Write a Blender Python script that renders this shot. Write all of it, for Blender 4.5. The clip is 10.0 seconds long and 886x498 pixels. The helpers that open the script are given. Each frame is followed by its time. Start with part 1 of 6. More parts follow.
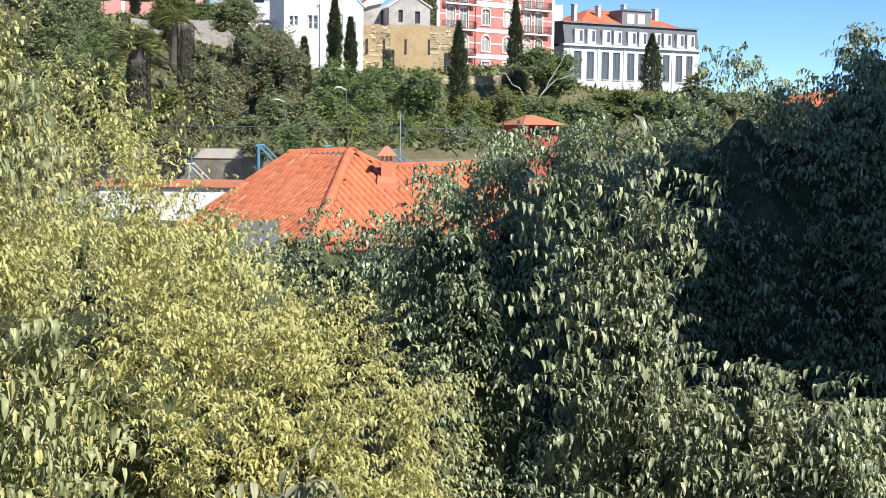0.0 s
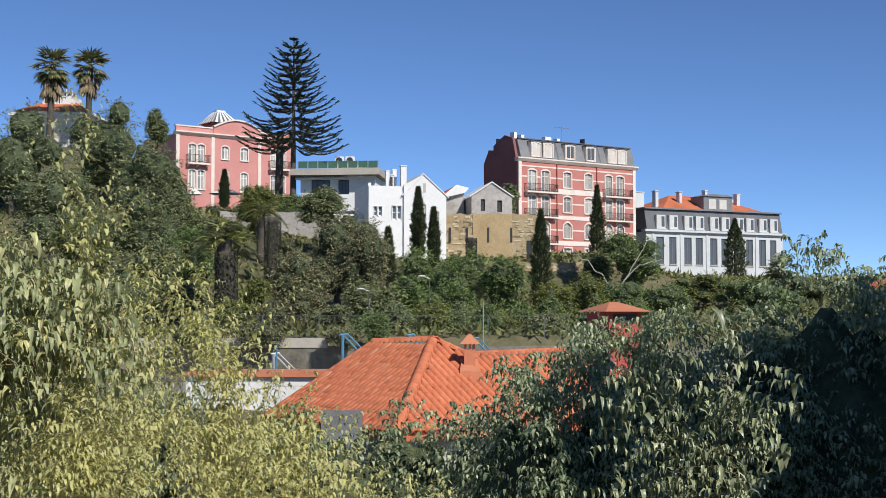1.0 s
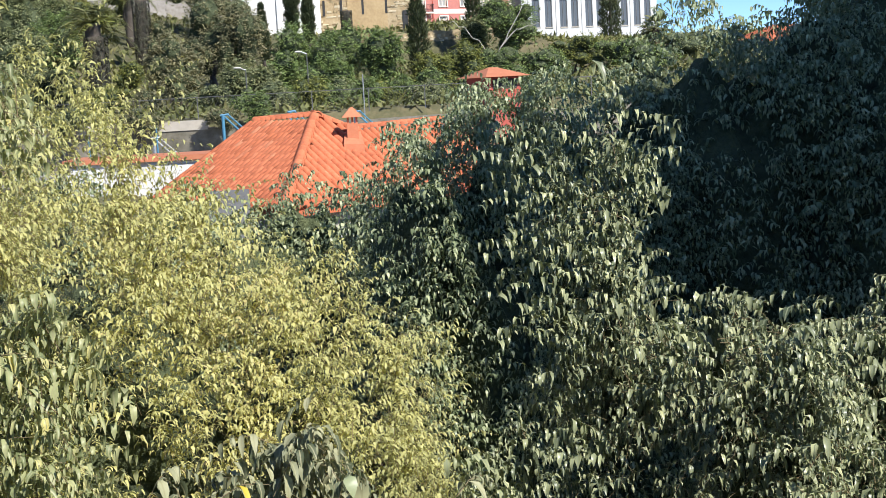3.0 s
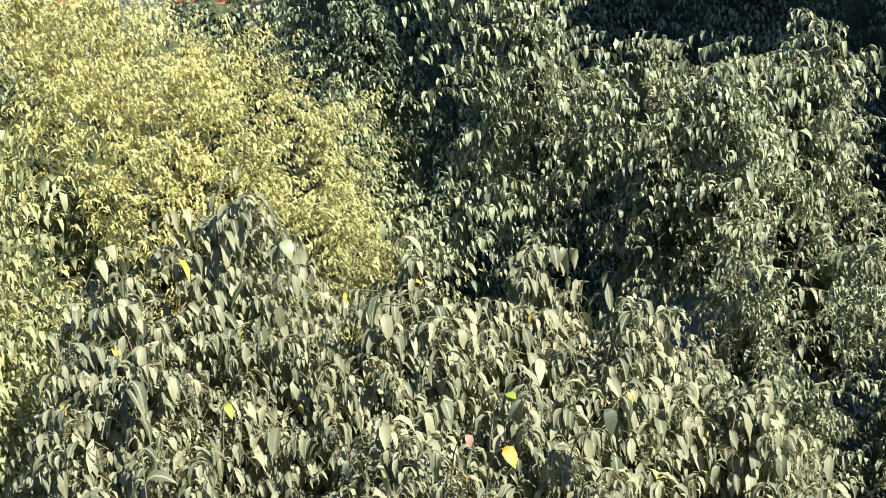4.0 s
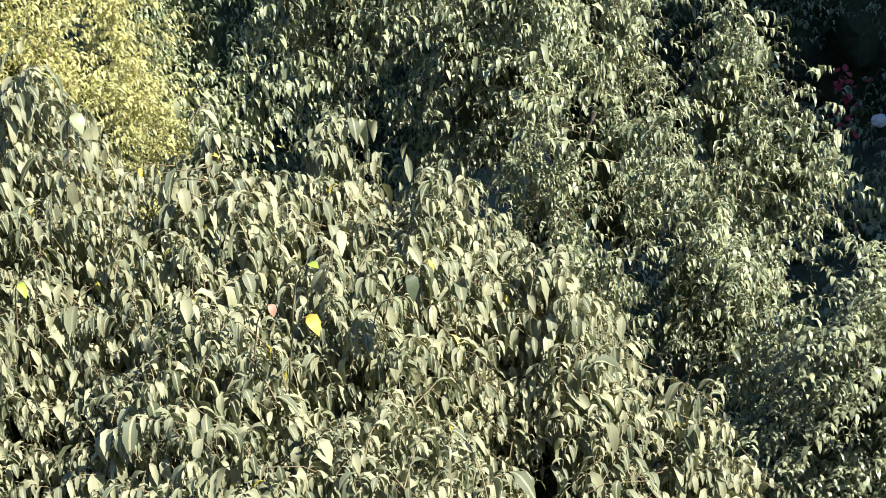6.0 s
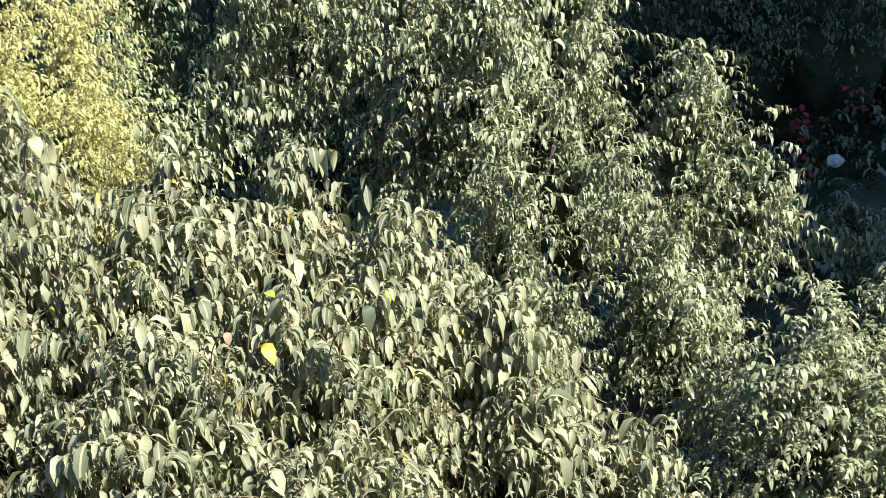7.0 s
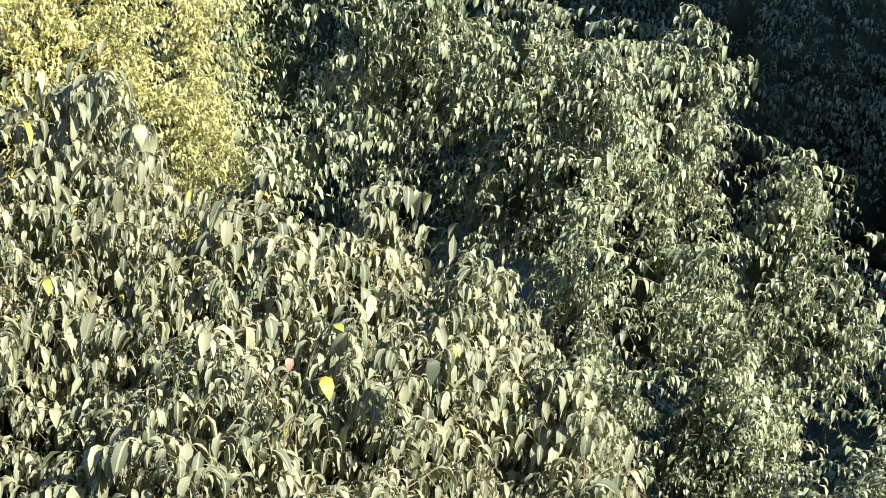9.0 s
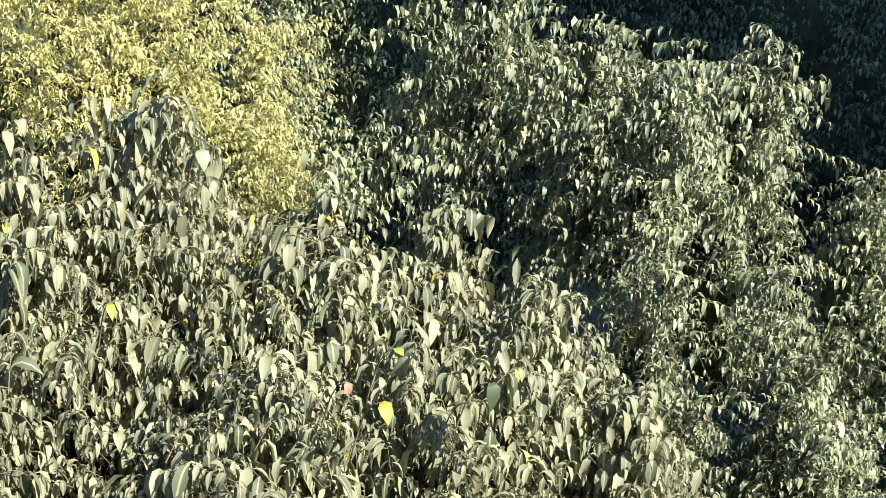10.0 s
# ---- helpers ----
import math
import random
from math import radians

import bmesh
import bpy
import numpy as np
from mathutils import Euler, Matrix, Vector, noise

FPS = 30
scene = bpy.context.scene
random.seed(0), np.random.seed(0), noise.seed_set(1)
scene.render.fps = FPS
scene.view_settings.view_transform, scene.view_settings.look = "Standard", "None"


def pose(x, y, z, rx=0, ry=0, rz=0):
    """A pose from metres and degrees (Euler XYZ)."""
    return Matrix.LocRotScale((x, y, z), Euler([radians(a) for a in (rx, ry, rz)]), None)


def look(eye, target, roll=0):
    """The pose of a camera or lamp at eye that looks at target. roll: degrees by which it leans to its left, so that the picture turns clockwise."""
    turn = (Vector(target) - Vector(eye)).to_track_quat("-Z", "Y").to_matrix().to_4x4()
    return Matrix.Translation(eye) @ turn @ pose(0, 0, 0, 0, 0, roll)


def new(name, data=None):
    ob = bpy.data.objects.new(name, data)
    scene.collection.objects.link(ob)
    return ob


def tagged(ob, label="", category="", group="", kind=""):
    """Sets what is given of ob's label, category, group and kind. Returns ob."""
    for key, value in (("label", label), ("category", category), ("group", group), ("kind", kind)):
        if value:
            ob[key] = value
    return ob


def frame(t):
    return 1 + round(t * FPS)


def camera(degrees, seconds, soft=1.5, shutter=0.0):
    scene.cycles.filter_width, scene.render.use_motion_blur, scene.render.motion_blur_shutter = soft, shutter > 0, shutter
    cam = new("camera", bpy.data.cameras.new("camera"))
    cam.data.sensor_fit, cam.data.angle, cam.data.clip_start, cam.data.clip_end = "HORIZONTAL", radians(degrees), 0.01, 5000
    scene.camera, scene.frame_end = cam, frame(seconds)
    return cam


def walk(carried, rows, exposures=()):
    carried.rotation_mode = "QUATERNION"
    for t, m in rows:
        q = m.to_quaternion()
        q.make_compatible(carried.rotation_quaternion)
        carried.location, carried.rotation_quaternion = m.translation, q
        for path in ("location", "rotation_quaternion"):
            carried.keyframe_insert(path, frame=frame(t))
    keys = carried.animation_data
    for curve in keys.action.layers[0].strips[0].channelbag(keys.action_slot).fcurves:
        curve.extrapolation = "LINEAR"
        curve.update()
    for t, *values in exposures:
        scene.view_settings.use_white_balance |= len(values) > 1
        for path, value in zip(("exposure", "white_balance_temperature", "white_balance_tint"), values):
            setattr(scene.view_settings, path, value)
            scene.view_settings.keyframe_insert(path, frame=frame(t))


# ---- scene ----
cam = camera(35.8, 10.0, soft=0.6)
PATH = [
    (0, (0.021, 0.106, 8.97), (0.145, 2.095, 8.798), 0.6),
    (0.5, (0.027, 0.08, 9.006), (0.021, 2.08, 9.002), -0.1),
    (1, (0.052, 0.072, 9.014), (0.053, 2.07, 9.113), -0.0),
    (1.5, (0.074, 0.055, 9.017), (0.143, 2.05, 9.139), 0.3),
    (2, (0.06, 0.003, 9.014), (0.192, 1.997, 9.078), 0.2),
    (2.2, (0.051, -0.025, 9.008), (0.198, 1.969, 9.028), -0.2),
    (3.3, (-0.029, -0.147, 8.949), (0.138, 1.816, 8.607), -4.5),
    (3.5, (-0.035, -0.161, 8.934), (0.142, 1.789, 8.524), -5.4),
    (4, (-0.001, -0.168, 8.881), (0.225, 1.741, 8.33), -7.4),
    (4.5, (0.017, -0.181, 8.846), (0.315, 1.684, 8.19), -8.4),
    (5, (0.015, -0.175, 8.793), (0.387, 1.655, 8.076), -8.0),
    (5.5, (-0.016, -0.174, 8.817), (0.424, 1.628, 8.069), -7.1),
    (7, (-0.014, -0.182, 8.841), (0.532, 1.608, 8.138), -4.0),
    (7.5, (-0.013, -0.181, 8.847), (0.534, 1.617, 8.163), -1.9),
    (8, (-0.003, -0.157, 8.847), (0.534, 1.65, 8.179), 1.2),
    (8.5, (-0.035, -0.136, 8.867), (0.471, 1.685, 8.211), 4.4),
    (9, (-0.034, -0.101, 8.867), (0.42, 1.736, 8.22), 6.3),
    (9.5, (0.028, -0.098, 8.87), (0.42, 1.756, 8.232), 6.1),
    (10, (0.017, -0.083, 8.862), (0.361, 1.785, 8.237), 5.0),
]
walk(cam, [(t, look(eye, target, roll)) for t, eye, target, roll in PATH],
     [(0.0, 0.6), (0.4, 0.27), (1.0, 0.0), (2.0, 0.05), (2.6, 0.25), (3.4, 0.85), (4.5, 1.05), (7.0, 1.27), (9.0, 1.27), (9.5, 1.33), (10.0, 1.17)])

# ---- sky and sun ----
SUN_AZ, SUN_EL = radians(144), radians(40)      # clockwise from the view axis (+y), above the horizon
world = bpy.data.worlds.new("sky")
scene.world = world
world.use_nodes = True
wn, wl = world.node_tree.nodes, world.node_tree.links
wn.clear()
sky = wn.new("ShaderNodeTexSky")
sky.sky_type = "NISHITA"
sky.sun_disc = False
sky.sun_elevation, sky.sun_rotation = SUN_EL, SUN_AZ
sky.altitude, sky.air_density, sky.dust_density, sky.ozone_density = 5000, 0.9, 0.02, 7.0
back = wn.new("ShaderNodeBackground")
back.inputs["Strength"].default_value = 0.126
wout = wn.new("ShaderNodeOutputWorld")
wl.new(sky.outputs[0], back.inputs[0])
wl.new(back.outputs[0], wout.inputs[0])
sun_dir = Vector((math.sin(SUN_AZ) * math.cos(SUN_EL), math.cos(SUN_AZ) * math.cos(SUN_EL), math.sin(SUN_EL)))
sun = new("sun", bpy.data.lights.new("sun", "SUN"))
sun.data.energy, sun.data.angle, sun.data.color = 4.6, radians(0.5), (1.0, 0.965, 0.9)
sun.matrix_world = look(sun_dir * 100, (0, 0, 0))


# ---- materials ----
def material(name, rough=0.8, metal=0.0):
    m = bpy.data.materials.new(name)
    m.use_nodes = True
    b = m.node_tree.nodes["Principled BSDF"]
    b.inputs["Roughness"].default_value, b.inputs["Metallic"].default_value = rough, metal
    return m, m.node_tree.nodes, m.node_tree.links, b


def ramp(nodes, stops):
    r = nodes.new("ShaderNodeValToRGB")
    e = r.color_ramp.elements
    while len(e) < len(stops):
        e.new(0.5)
    for k, (p, c) in enumerate(stops):
        e[k].position, e[k].color = p, (*c, 1)
    return r


def plain(name, stops, scale=1.0, fine=12.0, rough=0.85, metal=0.0, bump=0.02, per_object=0.0):
    """A mottled surface: broad stains and a fine grain in world metres, with relief."""
    m, n, l, b = material(name, rough, metal)
    tc = n.new("ShaderNodeNewGeometry")
    big, small = n.new("ShaderNodeTexNoise"), n.new("ShaderNodeTexNoise")
    for t, s, d in ((big, scale, 4), (small, fine, 6)):
        t.inputs["Scale"].default_value, t.inputs["Detail"].default_value = s, d
        t.inputs["Roughness"].default_value = 0.65
        l.new(tc.outputs["Position"], t.inputs["Vector"])
    mix = n.new("ShaderNodeMath")
    mix.operation = "MULTIPLY_ADD"
    mix.inputs[1].default_value = 0.45
    half = n.new("ShaderNodeMath")
    half.operation = "MULTIPLY"
    half.inputs[1].default_value = 0.55
    l.new(big.outputs["Fac"], half.inputs[0])
    l.new(small.outputs["Fac"], mix.inputs[0])
    l.new(half.outputs[0], mix.inputs[2])
    fac = mix.outputs[0]
    if per_object:
        info = n.new("ShaderNodeObjectInfo")
        add = n.new("ShaderNodeMath")
        add.operation = "MULTIPLY_ADD"
        add.inputs[1].default_value = per_object
        l.new(info.outputs["Random"], add.inputs[0])
        sub = n.new("ShaderNodeMath")
        sub.operation = "SUBTRACT"
        sub.inputs[1].default_value = per_object / 2
        l.new(fac, sub.inputs[0])
        l.new(sub.outputs[0], add.inputs[2])
        fac = add.outputs[0]
    r = ramp(n, [(0.3 + 0.4 * p, c) for p, c in stops])
    l.new(fac, r.inputs[0])
    l.new(r.outputs[0], b.inputs["Base Color"])
    if bump:
        bp = n.new("ShaderNodeBump")
        bp.inputs["Distance"].default_value = bump
        bp.inputs["Strength"].default_value = 0.6
        l.new(small.outputs["Fac"], bp.inputs["Height"])
        l.new(bp.outputs[0], b.inputs["Normal"])
    return m


def leafy(name, stops, rough=0.42, through_light=0.25, tint=(0.35, 0.45, 0.05), midrib=None, broad=0.0):
    """Leaves: each blade has its own shade; light shines through; a paler midrib where one is given."""
    m, n, l, b = material(name, rough)
    geo = n.new("ShaderNodeNewGeometry")
    fac = geo.outputs["Random Per Island"]
    if broad:
        t = n.new("ShaderNodeTexNoise")
        t.inputs["Scale"].default_value, t.inputs["Detail"].default_value = broad, 3
        l.new(geo.outputs["Position"], t.inputs["Vector"])
        a = n.new("ShaderNodeMath")
        a.operation = "MULTIPLY_ADD"
        a.inputs[1].default_value = 0.5
        c = n.new("ShaderNodeMath")
        c.operation = "MULTIPLY_ADD"
        c.inputs[1].default_value, c.inputs[2].default_value = 1.6, -0.55
        l.new(t.outputs["Fac"], c.inputs[0])
        l.new(fac, a.inputs[0])
        l.new(c.outputs[0], a.inputs[2])
        fac = a.outputs[0]
    r = ramp(n, stops)
    l.new(fac, r.inputs[0])
    col = r.outputs[0]
    if midrib:
        uv = n.new("ShaderNodeUVMap")
        sep = n.new("ShaderNodeSeparateXYZ")
        l.new(uv.outputs[0], sep.inputs[0])
        ab = n.new("ShaderNodeMath")
        ab.operation = "ABSOLUTE"
        l.new(sep.outputs["X"], ab.inputs[0])
        lt = n.new("ShaderNodeMath")
        lt.operation = "LESS_THAN"
        lt.inputs[1].default_value = 0.07
        l.new(ab.outputs[0], lt.inputs[0])
        mx = n.new("ShaderNodeMix")
        mx.data_type = "RGBA"
        l.new(lt.outputs[0], mx.inputs["Factor"])
        l.new(col, mx.inputs["A"])
        mx.inputs["B"].default_value = (*midrib, 1)
        col = mx.outputs["Result"]
    l.new(col, b.inputs["Base Color"])
    tr = n.new("ShaderNodeBsdfTranslucent")
    tm = n.new("ShaderNodeMix")
    tm.data_type = "RGBA"
    tm.inputs["Factor"].default_value = 0.5
    l.new(col, tm.inputs["A"])
    tm.inputs["B"].default_value = (*tint, 1)
    l.new(tm.outputs["Result"], tr.inputs["Color"])
    ms = n.new("ShaderNodeMixShader")
    ms.inputs[0].default_value = through_light
    l.new(b.outputs[0], ms.inputs[1])
    l.new(tr.outputs[0], ms.inputs[2])
    l.new(ms.outputs[0], n["Material Output"].inputs["Surface"])
    return m


# middle tones paler than the leaf itself: part of its sheen is coloured in
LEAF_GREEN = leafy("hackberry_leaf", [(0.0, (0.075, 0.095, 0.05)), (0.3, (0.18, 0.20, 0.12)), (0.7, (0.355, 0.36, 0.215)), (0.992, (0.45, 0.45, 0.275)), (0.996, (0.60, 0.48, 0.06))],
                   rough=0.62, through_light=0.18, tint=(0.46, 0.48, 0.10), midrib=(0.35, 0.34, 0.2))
# tones raised so the colour carries the pale veil over shaded trees
LEAF_DEEP = leafy("veil_lifted_leaf", [(0.0, (0.121, 0.162, 0.081)), (0.5, (0.284, 0.331, 0.182)), (0.9, (0.459, 0.499, 0.29)), (1.0, (0.567, 0.594, 0.351))],
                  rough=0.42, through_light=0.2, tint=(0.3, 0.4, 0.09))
LEAF_OLIVE = leafy("hackberry_leaf_deep", [(0.0, (0.0924, 0.119, 0.0726)), (0.4, (0.251, 0.277, 0.152)), (0.85, (0.436, 0.462, 0.251)), (1.0, (0.554, 0.568, 0.317))],
                   rough=0.36, through_light=0.15, tint=(0.32, 0.42, 0.1), midrib=(0.28, 0.31, 0.2))
LEAF_YELLOW = leafy("yellowing_leaf", [(0.0, (0.251, 0.285, 0.137)), (0.35, (0.524, 0.524, 0.228)), (0.75, (0.72, 0.695, 0.296)), (1.0, (0.72, 0.57, 0.285))],
                    rough=0.45, through_light=0.38, tint=(0.74, 0.64, 0.14), broad=0.8)
LEAF_TURNING = leafy("turning_leaf", [(0.0, (0.168, 0.204, 0.096)), (0.4, (0.348, 0.384, 0.192)), (0.8, (0.504, 0.516, 0.264)), (1.0, (0.696, 0.624, 0.24))],
                     rough=0.45, through_light=0.25, tint=(0.5, 0.52, 0.1), midrib=(0.4, 0.4, 0.22))
# same lift in the colour for shrubs that stand in shade
LEAF_SHADE = leafy("veil_lifted_shrub_leaf", [(0.0, (0.13, 0.169, 0.091)), (0.6, (0.286, 0.325, 0.182)), (1.0, (0.429, 0.455, 0.26))], rough=0.45, through_light=0.15, tint=(0.2, 0.3, 0.05))
# dark colour stands for the shade deep inside a crown
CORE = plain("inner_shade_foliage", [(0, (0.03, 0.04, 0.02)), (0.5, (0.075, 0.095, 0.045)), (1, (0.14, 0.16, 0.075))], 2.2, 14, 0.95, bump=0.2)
BARK = plain("bark", [(0, (0.045, 0.036, 0.028)), (0.5, (0.09, 0.073, 0.058)), (1, (0.15, 0.125, 0.10))], 2.0, 40, 0.9, bump=0.02)
TWIG = plain("twig", [(0, (0.15, 0.11, 0.06)), (1, (0.30, 0.24, 0.13))], 6, 60, 0.8, bump=0.002)


# ---- building blocks ----
def part(name, bm, mat, parent=None, label="", smooth=False):
    me = bpy.data.meshes.new(name)
    bm.to_mesh(me)
    bm.free()
    return mesh_part(name, me, mat, parent, label, smooth)


def mesh_part(name, me, mat, parent=None, label="", smooth=False):
    for mm in (mat if isinstance(mat, (list, tuple)) else [mat]):
        me.materials.append(mm)
    if smooth:
        me.polygons.foreach_set("use_smooth", [True] * len(me.polygons))
    ob = new(name, me)
    if parent:
        ob.parent = parent
    if label:
        tagged(ob, label)
    return ob


def thing(name, label, category, m=None, group="", kind=""):
    ob = new(name)
    ob.empty_display_size = 0.3
    if m is not None:
        ob.matrix_world = m
    return tagged(ob, label, category, group, kind)


def box(bm, x0, x1, y0, y1, z0, z1):
    v = [bm.verts.new((x, y, z)) for x in (x0, x1) for y in (y0, y1) for z in (z0, z1)]
    for f in ((0, 1, 3, 2), (4, 6, 7, 5), (0, 4, 5, 1), (2, 3, 7, 6), (0, 2, 6, 4), (1, 5, 7, 3)):
        bm.faces.new([v[i] for i in f])
    return v


def one_box(*a):
    bm = bmesh.new()
    box(bm, *a)
    return bm


def raw_mesh(name, verts, faces_per_item, n_items, verts_per_item, uv=None):
    """One mesh of many like pieces. faces_per_item: the index tuples of one piece."""
    me = bpy.data.meshes.new(name)
    nv = n_items * verts_per_item
    me.vertices.add(nv)
    me.vertices.foreach_set("co", np.asarray(verts, dtype=np.float32).reshape(-1))
    loops = np.concatenate([np.array(f) for f in faces_per_item])
    sizes = np.array([len(f) for f in faces_per_item])
    off = (np.arange(n_items) * verts_per_item)[:, None]
    all_loops = (loops[None, :] + off).reshape(-1).astype(np.int32)
    all_sizes = np.tile(sizes, n_items)
    starts = np.concatenate([[0], np.cumsum(all_sizes)[:-1]]).astype(np.int32)
    me.loops.add(len(all_loops))
    me.loops.foreach_set("vertex_index", all_loops)
    me.polygons.add(len(all_sizes))
    me.polygons.foreach_set("loop_start", starts)
    if uv is not None:
        layer = me.uv_layers.new(name="UVMap")
        layer.data.foreach_set("uv", np.tile(np.asarray(uv, dtype=np.float32)[loops], (n_items, 1)).reshape(-1))
    me.update(calc_edges=True)
    me.polygons.foreach_set("use_smooth", np.ones(len(all_sizes), dtype=bool))
    return me


# ---- leaves and trees ----
def unit(a):
    return a / np.maximum(np.linalg.norm(a, axis=-1, keepdims=True), 1e-9)


BLADE_S = np.array([0.0, 0.14, 0.14, 0.14, 0.33, 0.33, 0.33, 0.58, 0.58, 0.58, 0.82, 0.82, 0.82, 1.0])
BLADE_W = np.array([0.0, -0.20, 0, 0.20, -0.47, 0, 0.47, -0.45, 0, 0.45, -0.2, 0, 0.2, 0.0])
BLADE_F = [(0, 2, 1), (0, 3, 2), (1, 2, 5, 4), (2, 3, 6, 5), (4, 5, 8, 7), (5, 6, 9, 8), (7, 8, 11, 10), (8, 9, 12, 11), (10, 11, 13), (11, 12, 13)]
MID_S = np.array([0.0, 0.32, 0.32, 0.32, 0.66, 0.66, 0.66, 1.0])
MID_W = np.array([0.0, -0.44, 0, 0.44, -0.34, 0, 0.34, 0.0])
MID_F = [(0, 2, 1), (0, 3, 2), (1, 2, 5, 4), (2, 3, 6, 5), (4, 5, 7), (5, 6, 7)]
SLIM_S = np.array([0.0, 0.34, 0.34, 0.67, 0.67, 1.0])
SLIM_W = np.array([0.0, -0.42, 0.42, -0.33, 0.33, 0.0])
SLIM_F = [(0, 2, 1), (1, 2, 4, 3), (3, 4, 5)]
TUFT_S = np.array([0.0, 0.45, 0.45, 1.0])
TUFT_W = np.array([0.0, -0.45, 0.45, 0.0])
TUFT_F = [(0, 2, 1), (1, 2, 3)]


def blades(rng, base, out, length, width, droop=0.9, fold=0.5, fine=True):
    """Vertices of drooping blades: they leave the twig along out and bend down under their weight."""
    n = len(base)
    S, Wd, F = ((SLIM_S, SLIM_W, SLIM_F), (BLADE_S, BLADE_W, BLADE_F), (MID_S, MID_W, MID_F), (TUFT_S, TUFT_W, TUFT_F))[int(fine)]
    flat = out * np.array([1, 1, 0.15])
    ahead = unit(flat + 1e-4)
    up = np.array([0, 0, 1.0])
    dr = np.clip(droop * rng.uniform(0.7, 1.25, n), 0, 1.7)[:, None]
    rise = np.arcsin(np.clip(out[:, 2], -1, 1))[:, None] * 0.8 + 0.25 * np.minimum(dr, 1)
    g = np.linspace(0, 1, 13)
    bend = rise - (rise * np.minimum(dr, 1) + 1.5 * dr) * (1 - (1 - g[None]) ** (3.2 if fine == 1 else 2.2))
    bend = np.maximum(bend, -1.65 if fine == 1 else -2.0)
    step = np.stack([np.cos(bend), np.sin(bend)], 2)
    walked = np.concatenate([np.zeros((n, 1, 2)), np.cumsum((step[:, 1:] + step[:, :-1]) / 2, axis=1)], 1) / 12
    at = np.rint(S * 12).astype(int)
    path = ahead[:, None, :] * walked[:, at, 0:1] + up * walked[:, at, 1:2]
    tang = ahead[:, None, :] * step[:, at, 0:1] + up * step[:, at, 1:2]
    side = unit(np.cross(ahead, up) + 0.3 * rng.normal(size=(n, 3)))
    side = unit(side[:, None, :] - tang * np.sum(side[:, None, :] * tang, axis=2, keepdims=True))
    lift = np.cross(side, tang)
    lift *= np.sign(lift[:, :1, 2:3] + 1e-6)
    fo = (fold * rng.uniform(0.1, 1.7, n))[:, None, None]
    w = Wd[None, :, None]
    shut = 1 / np.sqrt(1 + fo ** 2)
    v = base[:, None, :] + length[:, None, None] * path + width[:, None, None] * shut * (side * w + lift * np.abs(w) * fo)
    uv = np.stack([Wd, S], 1)
    return v, F, uv


def shell_points(rng, blobs, n, lumps=0.22, keep=None, gaps=0.0, cell=0.5):
    """Points on the outside of a union of lumpy ellipsoids, with outward normals."""
    C = np.array([b[0] for b in blobs], float)
    Rr = np.array([b[1] for b in blobs], float)
    area = (Rr[:, 0] * Rr[:, 1] + Rr[:, 0] * Rr[:, 2] + Rr[:, 1] * Rr[:, 2])
    pts, nor = [], []
    got = 0
    ph = rng.uniform(0, 6.28, (6, 3))
    for _ in range(60):
        k = rng.choice(len(blobs), size=n, p=area / area.sum())
        d = unit(rng.normal(size=(n, 3)))
        lump = 1 + lumps * (np.sin(d[:, 0] * 5 + ph[0, 0] + k) * np.sin(d[:, 1] * 5 + ph[1, 0] + 2 * k) + 0.5 * np.sin(d[:, 2] * 9 + d[:, 0] * 8 + ph[2, 0] + k)) / 1.2
        p = C[k] + d * Rr[k] * lump[:, None]
        q = (p[:, None, :] - C[None]) / (Rr[None] * 0.86)
        inside = (np.sum(q * q, axis=2) < 1)
        inside[np.arange(n), k] = False
        ok = ~inside.any(axis=1)
        nn = unit(d / Rr[k])
        if keep is not None:
            ok &= rng.uniform(size=n) < keep(p, nn)
        if gaps:
            w = p * (6.28 / cell)
            spray = np.sin(w[:, 0] + 1.3 * np.sin(w[:, 1] * 0.7)) * np.sin(w[:, 2] * 0.9 + 1.1 * np.sin(w[:, 0] * 0.6)) + 0.6 * np.sin(w[:, 1] * 0.8 + w[:, 2] * 0.5)
            ok &= spray + 0.35 * rng.normal(size=n) > gaps - 1.0
            p = p + nn * (np.where(rng.uniform(size=n) < 0.05, rng.uniform(0.05, 0.3, n), 0.0))[:, None]
        pts.append(p[ok])
        nor.append(nn[ok])
        got += ok.sum()
        if got >= n:
            break
    return np.concatenate(pts)[:n], np.concatenate(nor)[:n]


